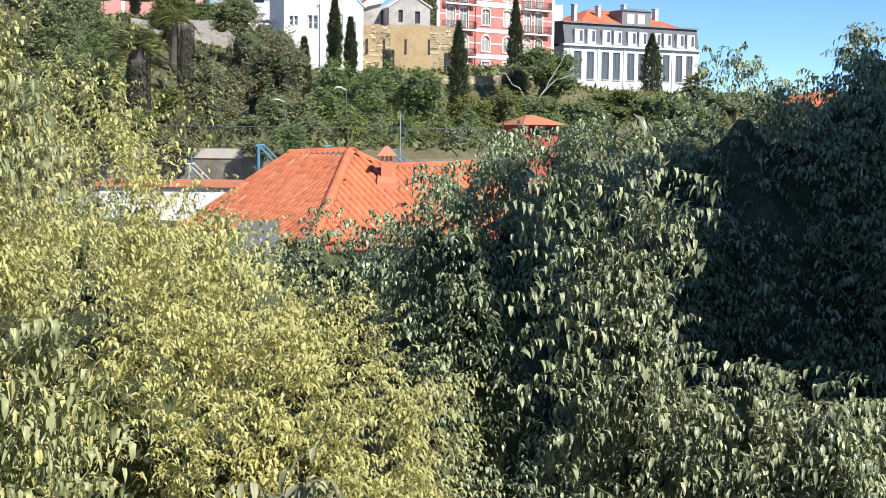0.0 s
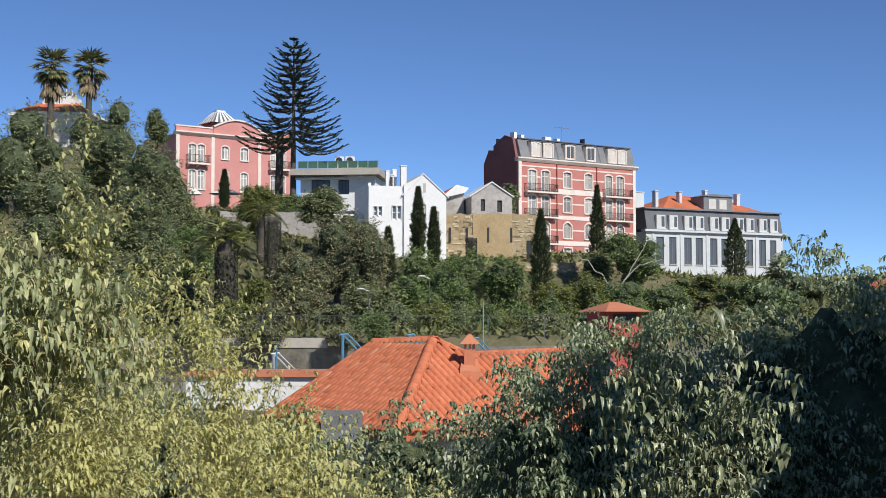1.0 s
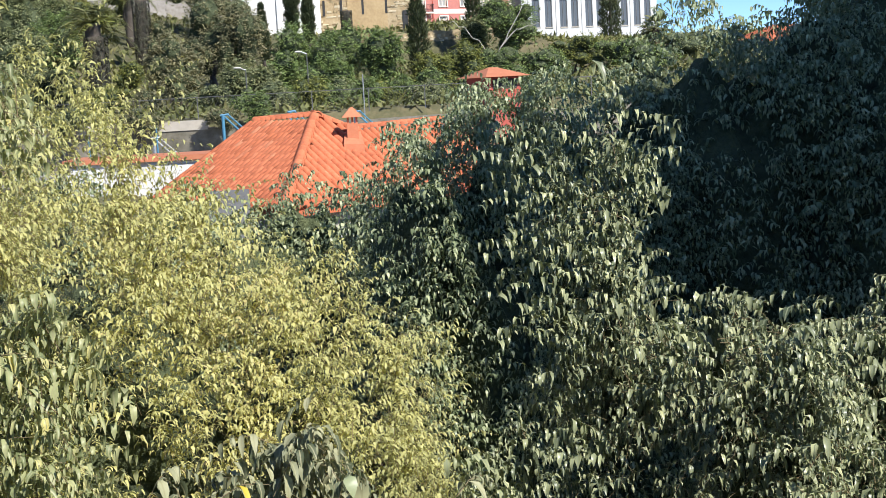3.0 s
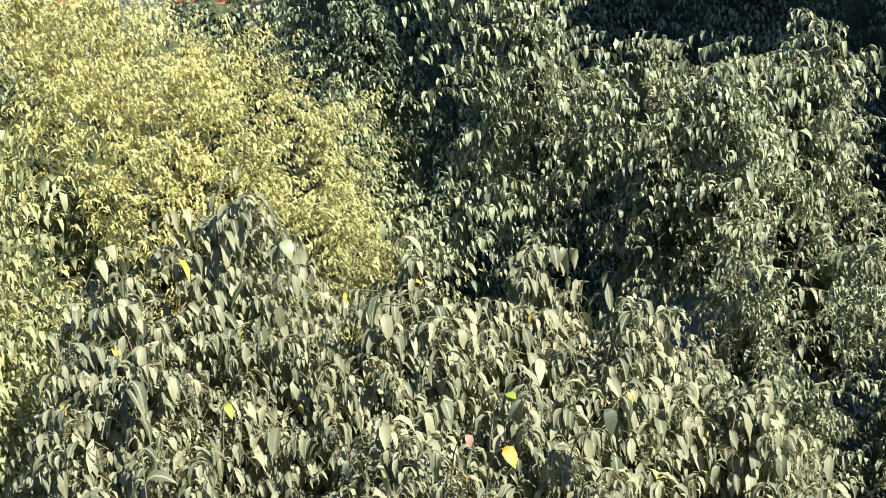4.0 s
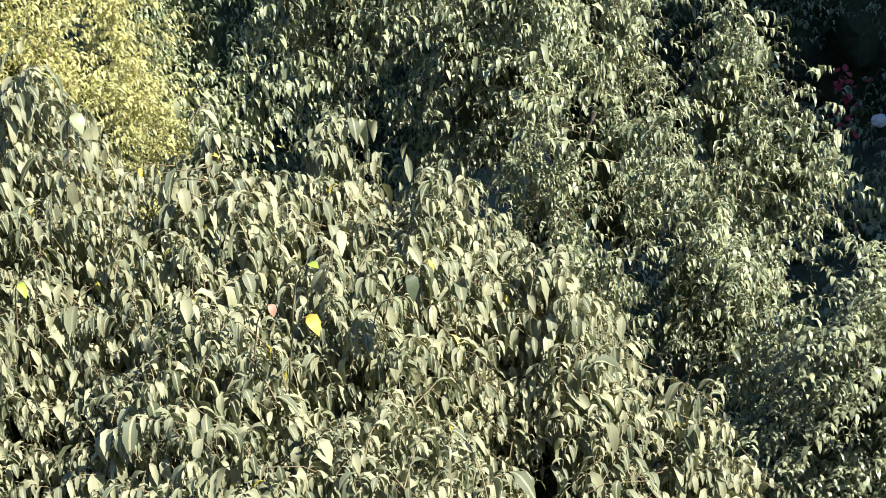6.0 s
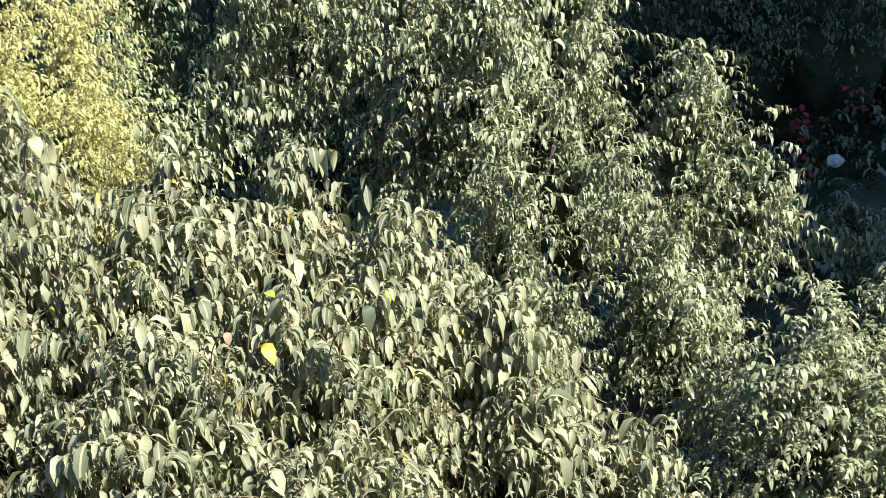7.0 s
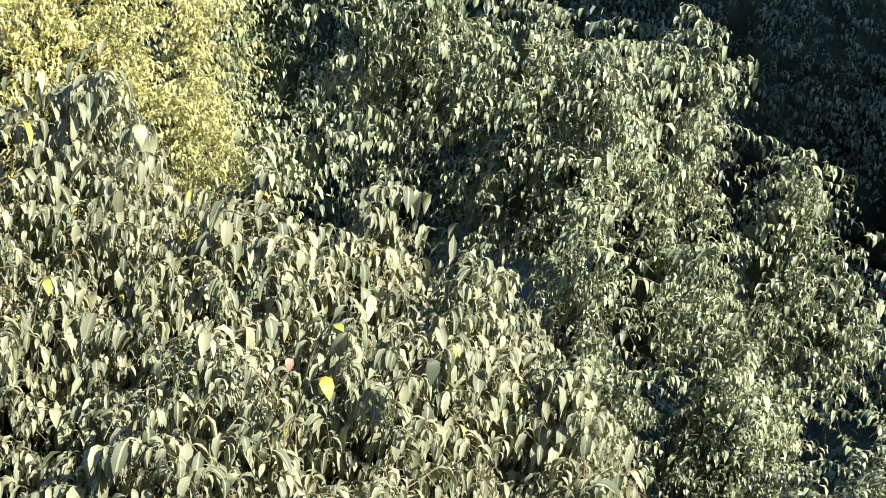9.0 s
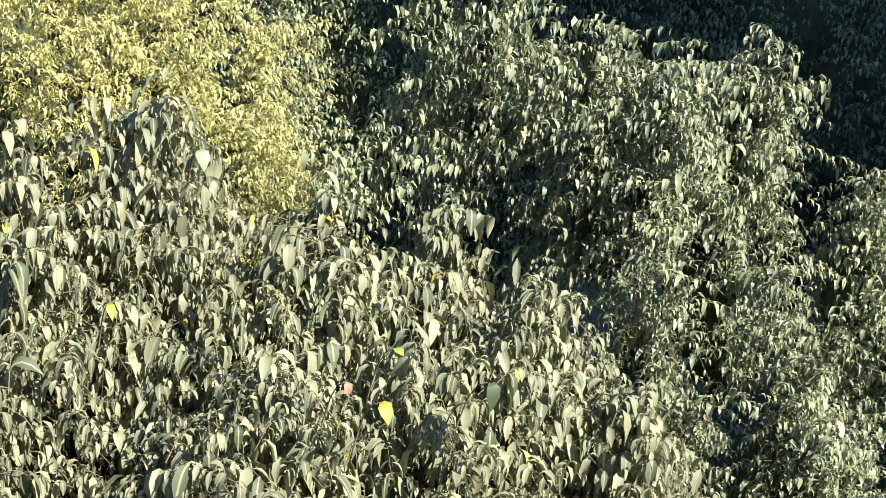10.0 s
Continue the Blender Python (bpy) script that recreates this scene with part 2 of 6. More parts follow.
def shoots(rng, pts, nor, per, length, depth=0.35, up=0.5, arch=0.55):
    """Arching twigs that start under the crown's surface and end at it. Gives leaf bases, outward ways, and the twigs' spines."""
    n = len(pts)
    way = unit(nor + up * np.array([0, 0, 1.0]) + 0.55 * rng.normal(size=(n, 3)))
    ln = length * rng.uniform(0.55, 1.3, n)
    start = pts - nor * (depth * rng.uniform(0, 1, n) ** 1.3)[:, None] - way * (ln * 0.6)[:, None]
    s = np.linspace(0, 1, 4)[None, :, None]
    spine = start[:, None, :] + ln[:, None, None] * (way[:, None, :] * s + np.array([0, 0, -1.0]) * arch * s ** 2.2)
    t = (np.arange(per)[None, :] + rng.uniform(0.1, 0.9, (n, per))) / per
    t = 0.12 + 0.88 * t
    tt = t[:, :, None]
    base = start[:, None, :] + ln[:, None, None] * (way[:, None, :] * tt + np.array([0, 0, -1.0]) * arch * tt ** 2.2)
    side = unit(np.cross(way, np.array([0, 0, 1.0])) + 1e-6)
    alt = np.where(np.arange(per) % 2 == 0, 1.0, -1.0)[None, :, None]
    out = unit(side[:, None, :] * alt * rng.uniform(0.5, 1.1, (n, per, 1)) + 0.5 * way[:, None, :] + np.array([0, 0, 0.15]) + 0.28 * rng.normal(size=(n, per, 3)))
    return base.reshape(-1, 3), out.reshape(-1, 3), spine, t.reshape(-1)


def tubes(name, spines, r0, r1, sides=4, caps=True):
    """Thin tapering tubes along like-sized spines (n, k, 3)."""
    n, k, _ = spines.shape
    tan = unit(np.gradient(spines, axis=1))
    ref = np.where(np.abs(tan[:, :, 2:3]) > 0.9, np.array([1.0, 0, 0]), np.array([0, 0, 1.0]))
    a = unit(np.cross(tan, ref))
    b = np.cross(tan, a)
    r0 = np.broadcast_to(np.asarray(r0, float), (n,))
    r1 = np.broadcast_to(np.asarray(r1, float), (n,))
    f = np.linspace(0, 1, k)[None, :]
    r = r0[:, None] * (1 - f) + r1[:, None] * f
    ang = np.arange(sides) / sides * 2 * np.pi
    v = spines[:, :, None, :] + r[:, :, None, None] * (a[:, :, None, :] * np.cos(ang)[None, None, :, None] + b[:, :, None, :] * np.sin(ang)[None, None, :, None])
    faces = [(i * sides + j, i * sides + (j + 1) % sides, (i + 1) * sides + (j + 1) % sides, (i + 1) * sides + j) for i in range(k - 1) for j in range(sides)]
    if caps:
        faces.append(tuple(range(sides))[::-1])
        faces.append(tuple((k - 1) * sides + j for j in range(sides)))
    return raw_mesh(name, v.reshape(-1, 3), faces, n, k * sides)


def limb_spines(rng, foot, ends, k=9, sag=0.0):
    """Curved limbs from near the trunk to the crown's outside."""
    foot, ends = np.broadcast_to(np.asarray(foot, float), (len(ends), 3)), np.asarray(ends, float)
    s = np.linspace(0, 1, k)[None, :, None]
    mid = foot + (ends - foot) * np.array([0.35, 0.35, 0.62]) + rng.normal(size=ends.shape) * 0.12 * np.linalg.norm(ends - foot, axis=1, keepdims=True)
    return (1 - s) ** 2 * foot[:, None] + 2 * s * (1 - s) * mid[:, None] + s ** 2 * ends[:, None]


def broadleaf(name, label, category, seed, foot, blobs, n_twigs, per, leaf, mat, twig=0.4, keep=None, fine=True, droop=0.9, depth=0.35, arch=0.55,
              up=0.5, trunk=0.16, limbs=14, lumps=0.22, loose=0, group="", sides=3, slim=0.36, core=0.0, gaps=0.0, cell=0.5, taper=0.0, core_from=0.0):
    """A tree: trunk, limbs, twigs, and a crown of hanging leaves; loose: how many of the leaves are parts of their own."""
    rng = np.random.default_rng(seed)
    tree = thing(name, label, category, pose(*foot), group)
    foot = np.array(foot, float)
    pts, nor = shell_points(rng, blobs, n_twigs, lumps, keep, gaps, cell)
    base, out, spine, along = shoots(rng, pts, nor, per, twig, depth, up, arch)
    n = len(base)
    length = leaf * rng.uniform(0.55, 1.2, n) * (1 + taper * (0.45 - along)) * np.where(rng.uniform(size=n) < 0.07, 1.28, 1.0)
    width = length * slim * rng.uniform(0.8, 1.3, n)
    v, F, uv = blades(rng, base, out, length, width, droop, fine=fine)
    v = v - foot
    pick = np.zeros(n, bool)
    if loose:
        order = np.argsort(np.linalg.norm(base - np.array([0.0, 0.0, 9.0]), axis=1))
        pick[order[:loose]] = True
    mesh_part("foliage", raw_mesh("foliage", v[~pick].reshape(-1, 3), F, int((~pick).sum()), v.shape[1], uv), mat, tree)["kind"] = "stuff"
    for i in np.nonzero(pick)[0]:
        c = v[i, 0]
        ob = mesh_part("leaf", raw_mesh("leaf", v[i] - c, F, 1, v.shape[1], uv), mat, tree)
        ob.location = c
    if sides:
        inner = ((((spine[:, None, 0] - np.array([b[0] for b in blobs])) / np.array([b[1] for b in blobs])) ** 2).sum(axis=2) < 1).any(axis=1)
        mesh_part("branchwork", tubes("branchwork", spine[inner] - foot, 0.0019 * leaf / 0.08, 0.0008 * leaf / 0.08, sides, False), TWIG, tree)["kind"] = "stuff"
    # solid lumps in place of inner foliage, dark like the shaded gaps
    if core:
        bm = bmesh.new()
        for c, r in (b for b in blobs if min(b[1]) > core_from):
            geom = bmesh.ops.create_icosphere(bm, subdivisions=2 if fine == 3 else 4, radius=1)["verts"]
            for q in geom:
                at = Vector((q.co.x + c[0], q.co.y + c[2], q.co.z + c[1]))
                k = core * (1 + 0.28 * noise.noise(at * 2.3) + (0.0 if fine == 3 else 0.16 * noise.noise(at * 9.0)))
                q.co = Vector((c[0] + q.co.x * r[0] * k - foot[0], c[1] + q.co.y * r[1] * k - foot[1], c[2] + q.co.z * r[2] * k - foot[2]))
        part("shade_filler", bm, CORE, tree)
    C = np.array([b[0] for b in blobs], float)
    Rr = np.array([b[1] for b in blobs], float)
    top = np.average(C, axis=0, weights=Rr.prod(axis=1)) - foot
    fork = np.array([top[0] * 0.5, top[1] * 0.5, top[2] * 0.55])
    s = np.linspace(0, 1, 8)[:, None]
    tr = (fork * np.array([1, 1, 0]) * s ** 1.6 + np.array([0, 0, 1.0]) * fork[2] * s) + rng.normal(size=(8, 3)) * 0.04 * trunk / 0.16
    tr[0] = (0, 0, -0.3)
    mesh_part("trunk", tubes("trunk", tr[None], trunk * 1.25, trunk * 0.75, 12), BARK, tree)
    k = rng.choice(len(blobs), size=limbs, p=Rr.prod(axis=1) / Rr.prod(axis=1).sum())
    ends = C[k] + unit(rng.normal(size=(limbs, 3)) + np.array([0, 0, 0.35])) * Rr[k] * 0.62 - foot
    sp = limb_spines(rng, tr[-1], ends)
    for j in range(limbs):
        mesh_part("limb", tubes("limb", sp[j:j + 1], trunk * rng.uniform(0.35, 0.6), trunk * 0.08, 7), BARK, tree)
    return tree


# ---- materials of the far side ----
SOIL = plain("dry_soil", [(0, (0.05, 0.055, 0.025)), (0.5, (0.11, 0.105, 0.05)), (1, (0.22, 0.18, 0.10))], 0.08, 2.5, 0.95, bump=0.05)
PINK = plain("salmon_render", [(0, (0.42, 0.15, 0.125)), (0.5, (0.50, 0.19, 0.16)), (1, (0.56, 0.24, 0.20))], 0.35, 5, 0.9, bump=0.004)
ROSE = plain("rose_render", [(0, (0.52, 0.22, 0.19)), (0.5, (0.60, 0.265, 0.235)), (1, (0.66, 0.31, 0.28))], 0.3, 5, 0.9, bump=0.004)
# salmon darkened for the unlit side walls; also the lantern's dark base
GABLE = plain("shaded_salmon_maroon", [(0, (0.19, 0.075, 0.07)), (0.5, (0.25, 0.10, 0.095)), (1, (0.30, 0.13, 0.12))], 0.3, 4, 0.9, bump=0.004)
CREAM = plain("cream_trim", [(0, (0.64, 0.52, 0.45)), (0.5, (0.76, 0.66, 0.58)), (1, (0.82, 0.74, 0.66))], 0.5, 8, 0.8, bump=0.002)
WHITE = plain("white_render", [(0, (0.66, 0.65, 0.62)), (0.5, (0.78, 0.77, 0.75)), (1, (0.84, 0.83, 0.81))], 0.3, 5, 0.85, bump=0.003)
# white render toned down and cooler, for the block's glancing sunlight
DIMMED_WHITE = plain("glancing_sun_white", [(0, (0.48, 0.49, 0.49)), (0.5, (0.58, 0.59, 0.59)), (1, (0.64, 0.65, 0.65))], 0.3, 5, 0.85, bump=0.003)
ZINC = plain("grey_slate", [(0, (0.13, 0.13, 0.135)), (0.5, (0.19, 0.19, 0.195)), (1, (0.25, 0.25, 0.255))], 0.6, 7, 0.6, bump=0.01)
DARK_ZINC = plain("dark_slate", [(0, (0.085, 0.088, 0.095)), (0.5, (0.12, 0.122, 0.13)), (1, (0.16, 0.163, 0.17))], 0.6, 7, 0.6, bump=0.01)
TERRACOTTA = plain("terracotta_tile", [(0, (0.40, 0.115, 0.055)), (0.45, (0.56, 0.165, 0.075)), (0.8, (0.62, 0.20, 0.095)), (1, (0.64, 0.27, 0.15))], 0.7, 9, 0.85, bump=0.01, per_object=0.16)
TILE_BULK = plain("terracotta_roof", [(0, (0.32, 0.09, 0.045)), (0.5, (0.54, 0.15, 0.065)), (1, (0.62, 0.21, 0.10))], 0.4, 6, 0.85, bump=0.02)
CLAY = plain("clay_render", [(0, (0.48, 0.16, 0.08)), (1, (0.60, 0.24, 0.13))], 1.0, 9, 0.9, bump=0.004)
RUBBLE = plain("rubble_stone", [(0, (0.20, 0.15, 0.09)), (0.45, (0.40, 0.30, 0.17)), (1, (0.55, 0.45, 0.30))], 0.5, 2.2, 0.95, bump=0.08)
RUBBLE_BLOCK = plain("rubble_block", [(0, (0.22, 0.16, 0.09)), (0.5, (0.42, 0.33, 0.19)), (1, (0.60, 0.51, 0.35))], 0.9, 4, 0.95, bump=0.04, per_object=0.6)
OCHRE = plain("ochre_plaster", [(0, (0.36, 0.25, 0.13)), (0.5, (0.48, 0.35, 0.19)), (1, (0.55, 0.43, 0.27))], 0.35, 4, 0.95, bump=0.02)
OLD_PLASTER = plain("weathered_plaster", [(0, (0.26, 0.235, 0.21)), (0.5, (0.42, 0.39, 0.36)), (1, (0.54, 0.51, 0.48))], 0.5, 3, 0.95, bump=0.015)
CONCRETE = plain("concrete", [(0, (0.34, 0.31, 0.26)), (0.5, (0.44, 0.40, 0.34)), (1, (0.52, 0.48, 0.42))], 0.4, 4, 0.9, bump=0.01)
RETAIN = plain("retaining_stone", [(0, (0.075, 0.07, 0.05)), (0.45, (0.17, 0.155, 0.12)), (1, (0.29, 0.265, 0.215))], 0.8, 3.5, 0.95, bump=0.05)
GLASS, gn, gl, gb = material("window_glass", 0.08)
gb.inputs["Base Color"].default_value = (0.10, 0.11, 0.12, 1)
# pale grey mottled panes, each of its own tone
PALE_PANE = plain("pale_pane", [(0, (0.22, 0.22, 0.21)), (0.5, (0.36, 0.35, 0.32)), (1, (0.5, 0.48, 0.44))], 0.5, 3, 0.2, bump=0.0, per_object=0.5)
BLIND = plain("pale_shutter", [(0, (0.5, 0.47, 0.43)), (1, (0.7, 0.67, 0.62))], 1, 9, 0.8, bump=0.002)
IRON = plain("dark_iron", [(0, (0.03, 0.03, 0.032)), (1, (0.07, 0.068, 0.065))], 2, 12, 0.55, 0.4, bump=0.002)
STEEL = plain("galvanised_steel", [(0, (0.32, 0.33, 0.34)), (1, (0.48, 0.49, 0.5))], 2, 12, 0.45, 0.5, bump=0.001)
OLD_STEEL = plain("weathered_steel", [(0, (0.10, 0.10, 0.10)), (1, (0.2, 0.2, 0.195))], 2, 12, 0.6, 0.3, bump=0.001)
BLUE = plain("blue_paint", [(0, (0.045, 0.17, 0.28)), (1, (0.09, 0.27, 0.40))], 1.5, 12, 0.5, bump=0.001)
GREEN_NET = plain("green_screen", [(0, (0.035, 0.10, 0.065)), (1, (0.07, 0.16, 0.11))], 0.5, 8, 0.8, bump=0.004)
CANVAS = plain("white_canvas", [(0, (0.62, 0.6, 0.56)), (1, (0.76, 0.74, 0.7))], 1, 8, 0.9, bump=0.003)
RED_PAINT = plain("red_render", [(0, (0.38, 0.075, 0.055)), (1, (0.50, 0.12, 0.09))], 0.5, 6, 0.85, bump=0.004)
COURT = plain("court_surface", [(0, (0.20, 0.19, 0.17)), (1, (0.32, 0.30, 0.27))], 0.3, 5, 0.9, bump=0.005)
# pine, evergreen and brownish tones made paler: distance haze put into the colour
PINE_LEAF = leafy("pine_foliage", [(0, (0.10, 0.15, 0.055)), (0.5, (0.19, 0.26, 0.085)), (1, (0.28, 0.35, 0.12))], 0.6, 0.2, (0.2, 0.32, 0.05))
DARK_LEAF = leafy("evergreen_foliage", [(0, (0.14, 0.17, 0.08)), (0.5, (0.27, 0.295, 0.14)), (1, (0.39, 0.40, 0.21))], 0.55, 0.2, (0.16, 0.22, 0.05))
DRY_LEAF = leafy("brownish_foliage", [(0, (0.14, 0.14, 0.075)), (0.5, (0.26, 0.25, 0.135)), (1, (0.38, 0.35, 0.2))], 0.6, 0.2, (0.25, 0.25, 0.08))
LIGHT_LEAF = leafy("light_foliage", [(0, (0.13, 0.15, 0.04)), (0.5, (0.22, 0.24, 0.06)), (1, (0.33, 0.33, 0.10))], 0.55, 0.2, (0.35, 0.4, 0.06))
CYPRESS_LEAF = leafy("cypress_foliage", [(0, (0.05, 0.065, 0.03)), (0.6, (0.09, 0.11, 0.05)), (1, (0.14, 0.16, 0.07))], 0.6, 0.08, (0.12, 0.18, 0.04))
ARAUCARIA_LEAF = leafy("araucaria_foliage", [(0, (0.035, 0.055, 0.035)), (0.6, (0.07, 0.10, 0.062)), (1, (0.11, 0.145, 0.085))], 0.5, 0.08, (0.1, 0.16, 0.05))
IVY = leafy("dark_ivy", [(0, (0.02, 0.022, 0.014)), (0.6, (0.045, 0.045, 0.027)), (1, (0.08, 0.075, 0.045))], 0.6, 0.08, (0.1, 0.1, 0.04))
FROND = leafy("palm_frond", [(0, (0.11, 0.125, 0.05)), (0.5, (0.19, 0.20, 0.08)), (1, (0.29, 0.28, 0.13))], 0.45, 0.12, (0.25, 0.28, 0.06))
DEAD_FROND = leafy("dry_palm_frond", [(0, (0.14, 0.105, 0.06)), (0.5, (0.23, 0.175, 0.10)), (1, (0.32, 0.25, 0.15))], 0.8, 0.08, (0.3, 0.22, 0.1))
GRASS = leafy("slope_grass", [(0, (0.09, 0.105, 0.035)), (0.5, (0.17, 0.185, 0.06)), (1, (0.27, 0.25, 0.10))], 0.7, 0.15, (0.3, 0.3, 0.07))
DEAD_WOOD = plain("bleached_wood", [(0, (0.36, 0.33, 0.29)), (1, (0.52, 0.49, 0.44))], 1, 9, 0.9, bump=0.005)


# ---- ground ----
def smooth(t):
    t = np.clip(t, 0, 1)
    return t * t * (3 - 2 * t)


def height(x, y):
    """The lie of the land: a low garden, a terrace with a court, and a hill that rises behind and to the left."""
    x, y = np.asarray(x, float), np.asarray(y, float)
    near = 4.6 * smooth((y - 14) / 26) + 1.6 * smooth((y - 42) / 6)
    crest = 14.2 + 8.0 * smooth((5 - x) / 55) - 2.6 * smooth((x - 14) / 14)
    hill = (crest - 6.2) * smooth((y - 59) / 92) ** 1.6
    step = 2.0 * smooth((y - 58.2) / 0.8) * (1 - 0.3 * smooth((y - 62) / 60))
    up = np.where(y > 150, (np.minimum(y, 200) - 150) * 0.22 * smooth((-x - 36) / 16), 0)
    fall = -26 * smooth((y - 260) / 400)
    dip = 2.4 * smooth((y - 92) / 28) * smooth((129.6 - y) / 1.2) * smooth((x + 6) / 5) * smooth((24 - x) / 5)
    return near + hill + step * np.where(y > 58, 1, 0) + up + fall - dip


xs = np.concatenate([np.linspace(-2500, -120, 14), np.linspace(-110, 110, 111), np.linspace(120, 2500, 14)])
ys = np.concatenate([np.linspace(-600, -20, 8), np.linspace(-15, 57, 37), np.linspace(58, 60, 6), np.linspace(62, 230, 85), np.linspace(240, 3000, 20)])
gx, gy = np.meshgrid(xs, ys, indexing="ij")
gz = height(gx, gy) + 0.12 * np.sin(gx * 1.3 + gy * 0.7) * np.sin(gy * 1.1 - gx * 0.4)
ny = len(ys)
gv = np.stack([gx, gy, gz], -1).reshape(-1, 3)
gf = [(i * ny + j, (i + 1) * ny + j, (i + 1) * ny + j + 1, i * ny + j + 1) for i in range(len(xs) - 1) for j in range(ny - 1)]
tagged(mesh_part("ground", raw_mesh("ground", gv, gf, 1, len(gv)), SOIL), "dry earth and grass of a wooded hillside", "ground", kind="structure")


def ground_at(x, y):
    return float(height(x, y))


# plain unseen walls: one closes the place behind the camera, one beside casts shade
tagged(part("wall_south", one_box(-14, 9, -1.6, -0.9, -0.5, 10.6), WHITE), "white rendered wall of the house behind", "wall", kind="structure")
# top slopes so that its shadow edge crosses the right-hand trees
bm = bmesh.new()
ends = [[bm.verts.new((x, y, z)) for y, z in ((-4.1, -0.5), (12.6, -0.5), (12.6, 12.7), (-4.1, 23.6))] for x in (11.2, 23.0)]
bm.faces.new(ends[0])
bm.faces.new(ends[1][::-1])
for k in range(4):
    bm.faces.new((ends[0][k], ends[1][k], ends[1][(k + 1) % 4], ends[0][(k + 1) % 4]))
bmesh.ops.recalc_face_normals(bm, faces=bm.faces)
tagged(part("shade_wall_east", bm, WHITE), "unseen white wall added to cast shade on the right-hand trees", "wall", kind="structure")


# ---- parts of buildings ----
def wall_with_openings(bm, u0, u1, z0, z1, openings, thick=0.35, y0=0.0):
    """A wall in the local plane y = y0, with openings (ua, ub, za, zb) that go through."""
    us = sorted({u0, u1, *(o[0] for o in openings), *(o[1] for o in openings)})
    zs = sorted({z0, z1, *(o[2] for o in openings), *(o[3] for o in openings)})
    for a, b in zip(us, us[1:]):
        run = None
        for c, d in zip(zs, zs[1:]):
            um, zm = (a + b) / 2, (c + d) / 2
            if any(o[0] < um < o[1] and o[2] < zm < o[3] for o in openings):
                if run:
                    box(bm, a, b, y0, y0 + thick, *run)
                run = None
            else:
                run = (run[0], d) if run else (c, d)
        if run:
            box(bm, a, b, y0, y0 + thick, *run)
    bmesh.ops.remove_doubles(bm, verts=bm.verts, dist=0.0005)


def arch_band(bm, ua, ub, za, zb, w, rise, y0, y1):
    """A window's surround: two jambs and a curved head, proud of the wall."""
    k = 8 if rise > 0 else 1
    inner = [(ua, za)] + [(ua + (ub - ua) * i / k, zb - rise + rise * math.sin(math.pi * i / k) if rise > 0 else zb) for i in range(k + 1)] + [(ub, za)]
    outer = [(ua - w, za)] + [(ua - w + (ub - ua + 2 * w) * i / k, zb - rise + (rise + w) * (math.sin(math.pi * i / k) if rise > 0 else 1) + (w * 0.3 if rise > 0 else 0)) for i in range(k + 1)] + [(ub + w, za)]
    f0 = [bm.verts.new((u, y0, z)) for u, z in inner]
    f1 = [bm.verts.new((u, y0, z)) for u, z in outer]
    b0 = [bm.verts.new((u, y1, z)) for u, z in inner]
    b1 = [bm.verts.new((u, y1, z)) for u, z in outer]
    for i in range(len(inner) - 1):
        bm.faces.new((f0[i], f0[i + 1], f1[i + 1], f1[i]))
        bm.faces.new((f1[i], f1[i + 1], b1[i + 1], b1[i]))
        bm.faces.new((f0[i + 1], f0[i], b0[i], b0[i + 1]))


def window(house, ua, ub, za, zb, trim=None, w=0.16, rise=0.0, bars=1, transom=0.7, frame_mat=None, sill=True, pane_mat=None, y0=0.0, name="window"):
    """A window in an opening of a house's wall: frame, glass, sill and surround."""
    bm = bmesh.new()
    t = 0.075
    y = y0 + 0.14
    a = [bm.verts.new((u, yy, z)) for yy in (y, y + 0.07) for u, z in ((ua, za), (ub, za), (ub, zb), (ua, zb), (ua + t, za + t), (ub - t, za + t), (ub - t, zb - t), (ua + t, zb - t))]
    for k in range(4):
        m = (k + 1) % 4
        bm.faces.new((a[k], a[m], a[4 + m], a[4 + k]))
        bm.faces.new((a[8 + m], a[8 + k], a[12 + k], a[12 + m]))
        bm.faces.new((a[4 + k], a[4 + m], a[12 + m], a[12 + k]))
        bm.faces.new((a[m], a[k], a[8 + k], a[8 + m]))
    win = part(name, bm, frame_mat or CREAM, house)
    for i in range(bars):
        m = ua + (ub - ua) * (i + 1) / (bars + 1)
        part("glazing_bar", one_box(m - 0.05, m + 0.05, y - 0.01, y + 0.06, za + t, zb - t), frame_mat or CREAM, win)
    if transom:
        m = za + (zb - za) * transom
        part("transom", one_box(ua + t, ub - t, y - 0.006, y + 0.055, m - 0.035, m + 0.035), frame_mat or CREAM, win)
    for i in range(bars + 1):
        a = ua + t + (ub - ua - 2 * t) * i / (bars + 1)
        b = ua + t + (ub - ua - 2 * t) * (i + 1) / (bars + 1)
        part("pane", one_box(a, b, y + 0.035, y + 0.05, za + t, zb - t), pane_mat or GLASS, win)
    if trim:
        bm = bmesh.new()
        arch_band(bm, ua, ub, za, zb, w, rise, y0 - 0.06, y0 + 0.12)
        part("surround", bm, trim, win)
        if sill:
            part("sill", one_box(ua - w, ub + w, y0 - 0.14, y0 + 0.1, za - 0.12, za), trim, win)
    return win


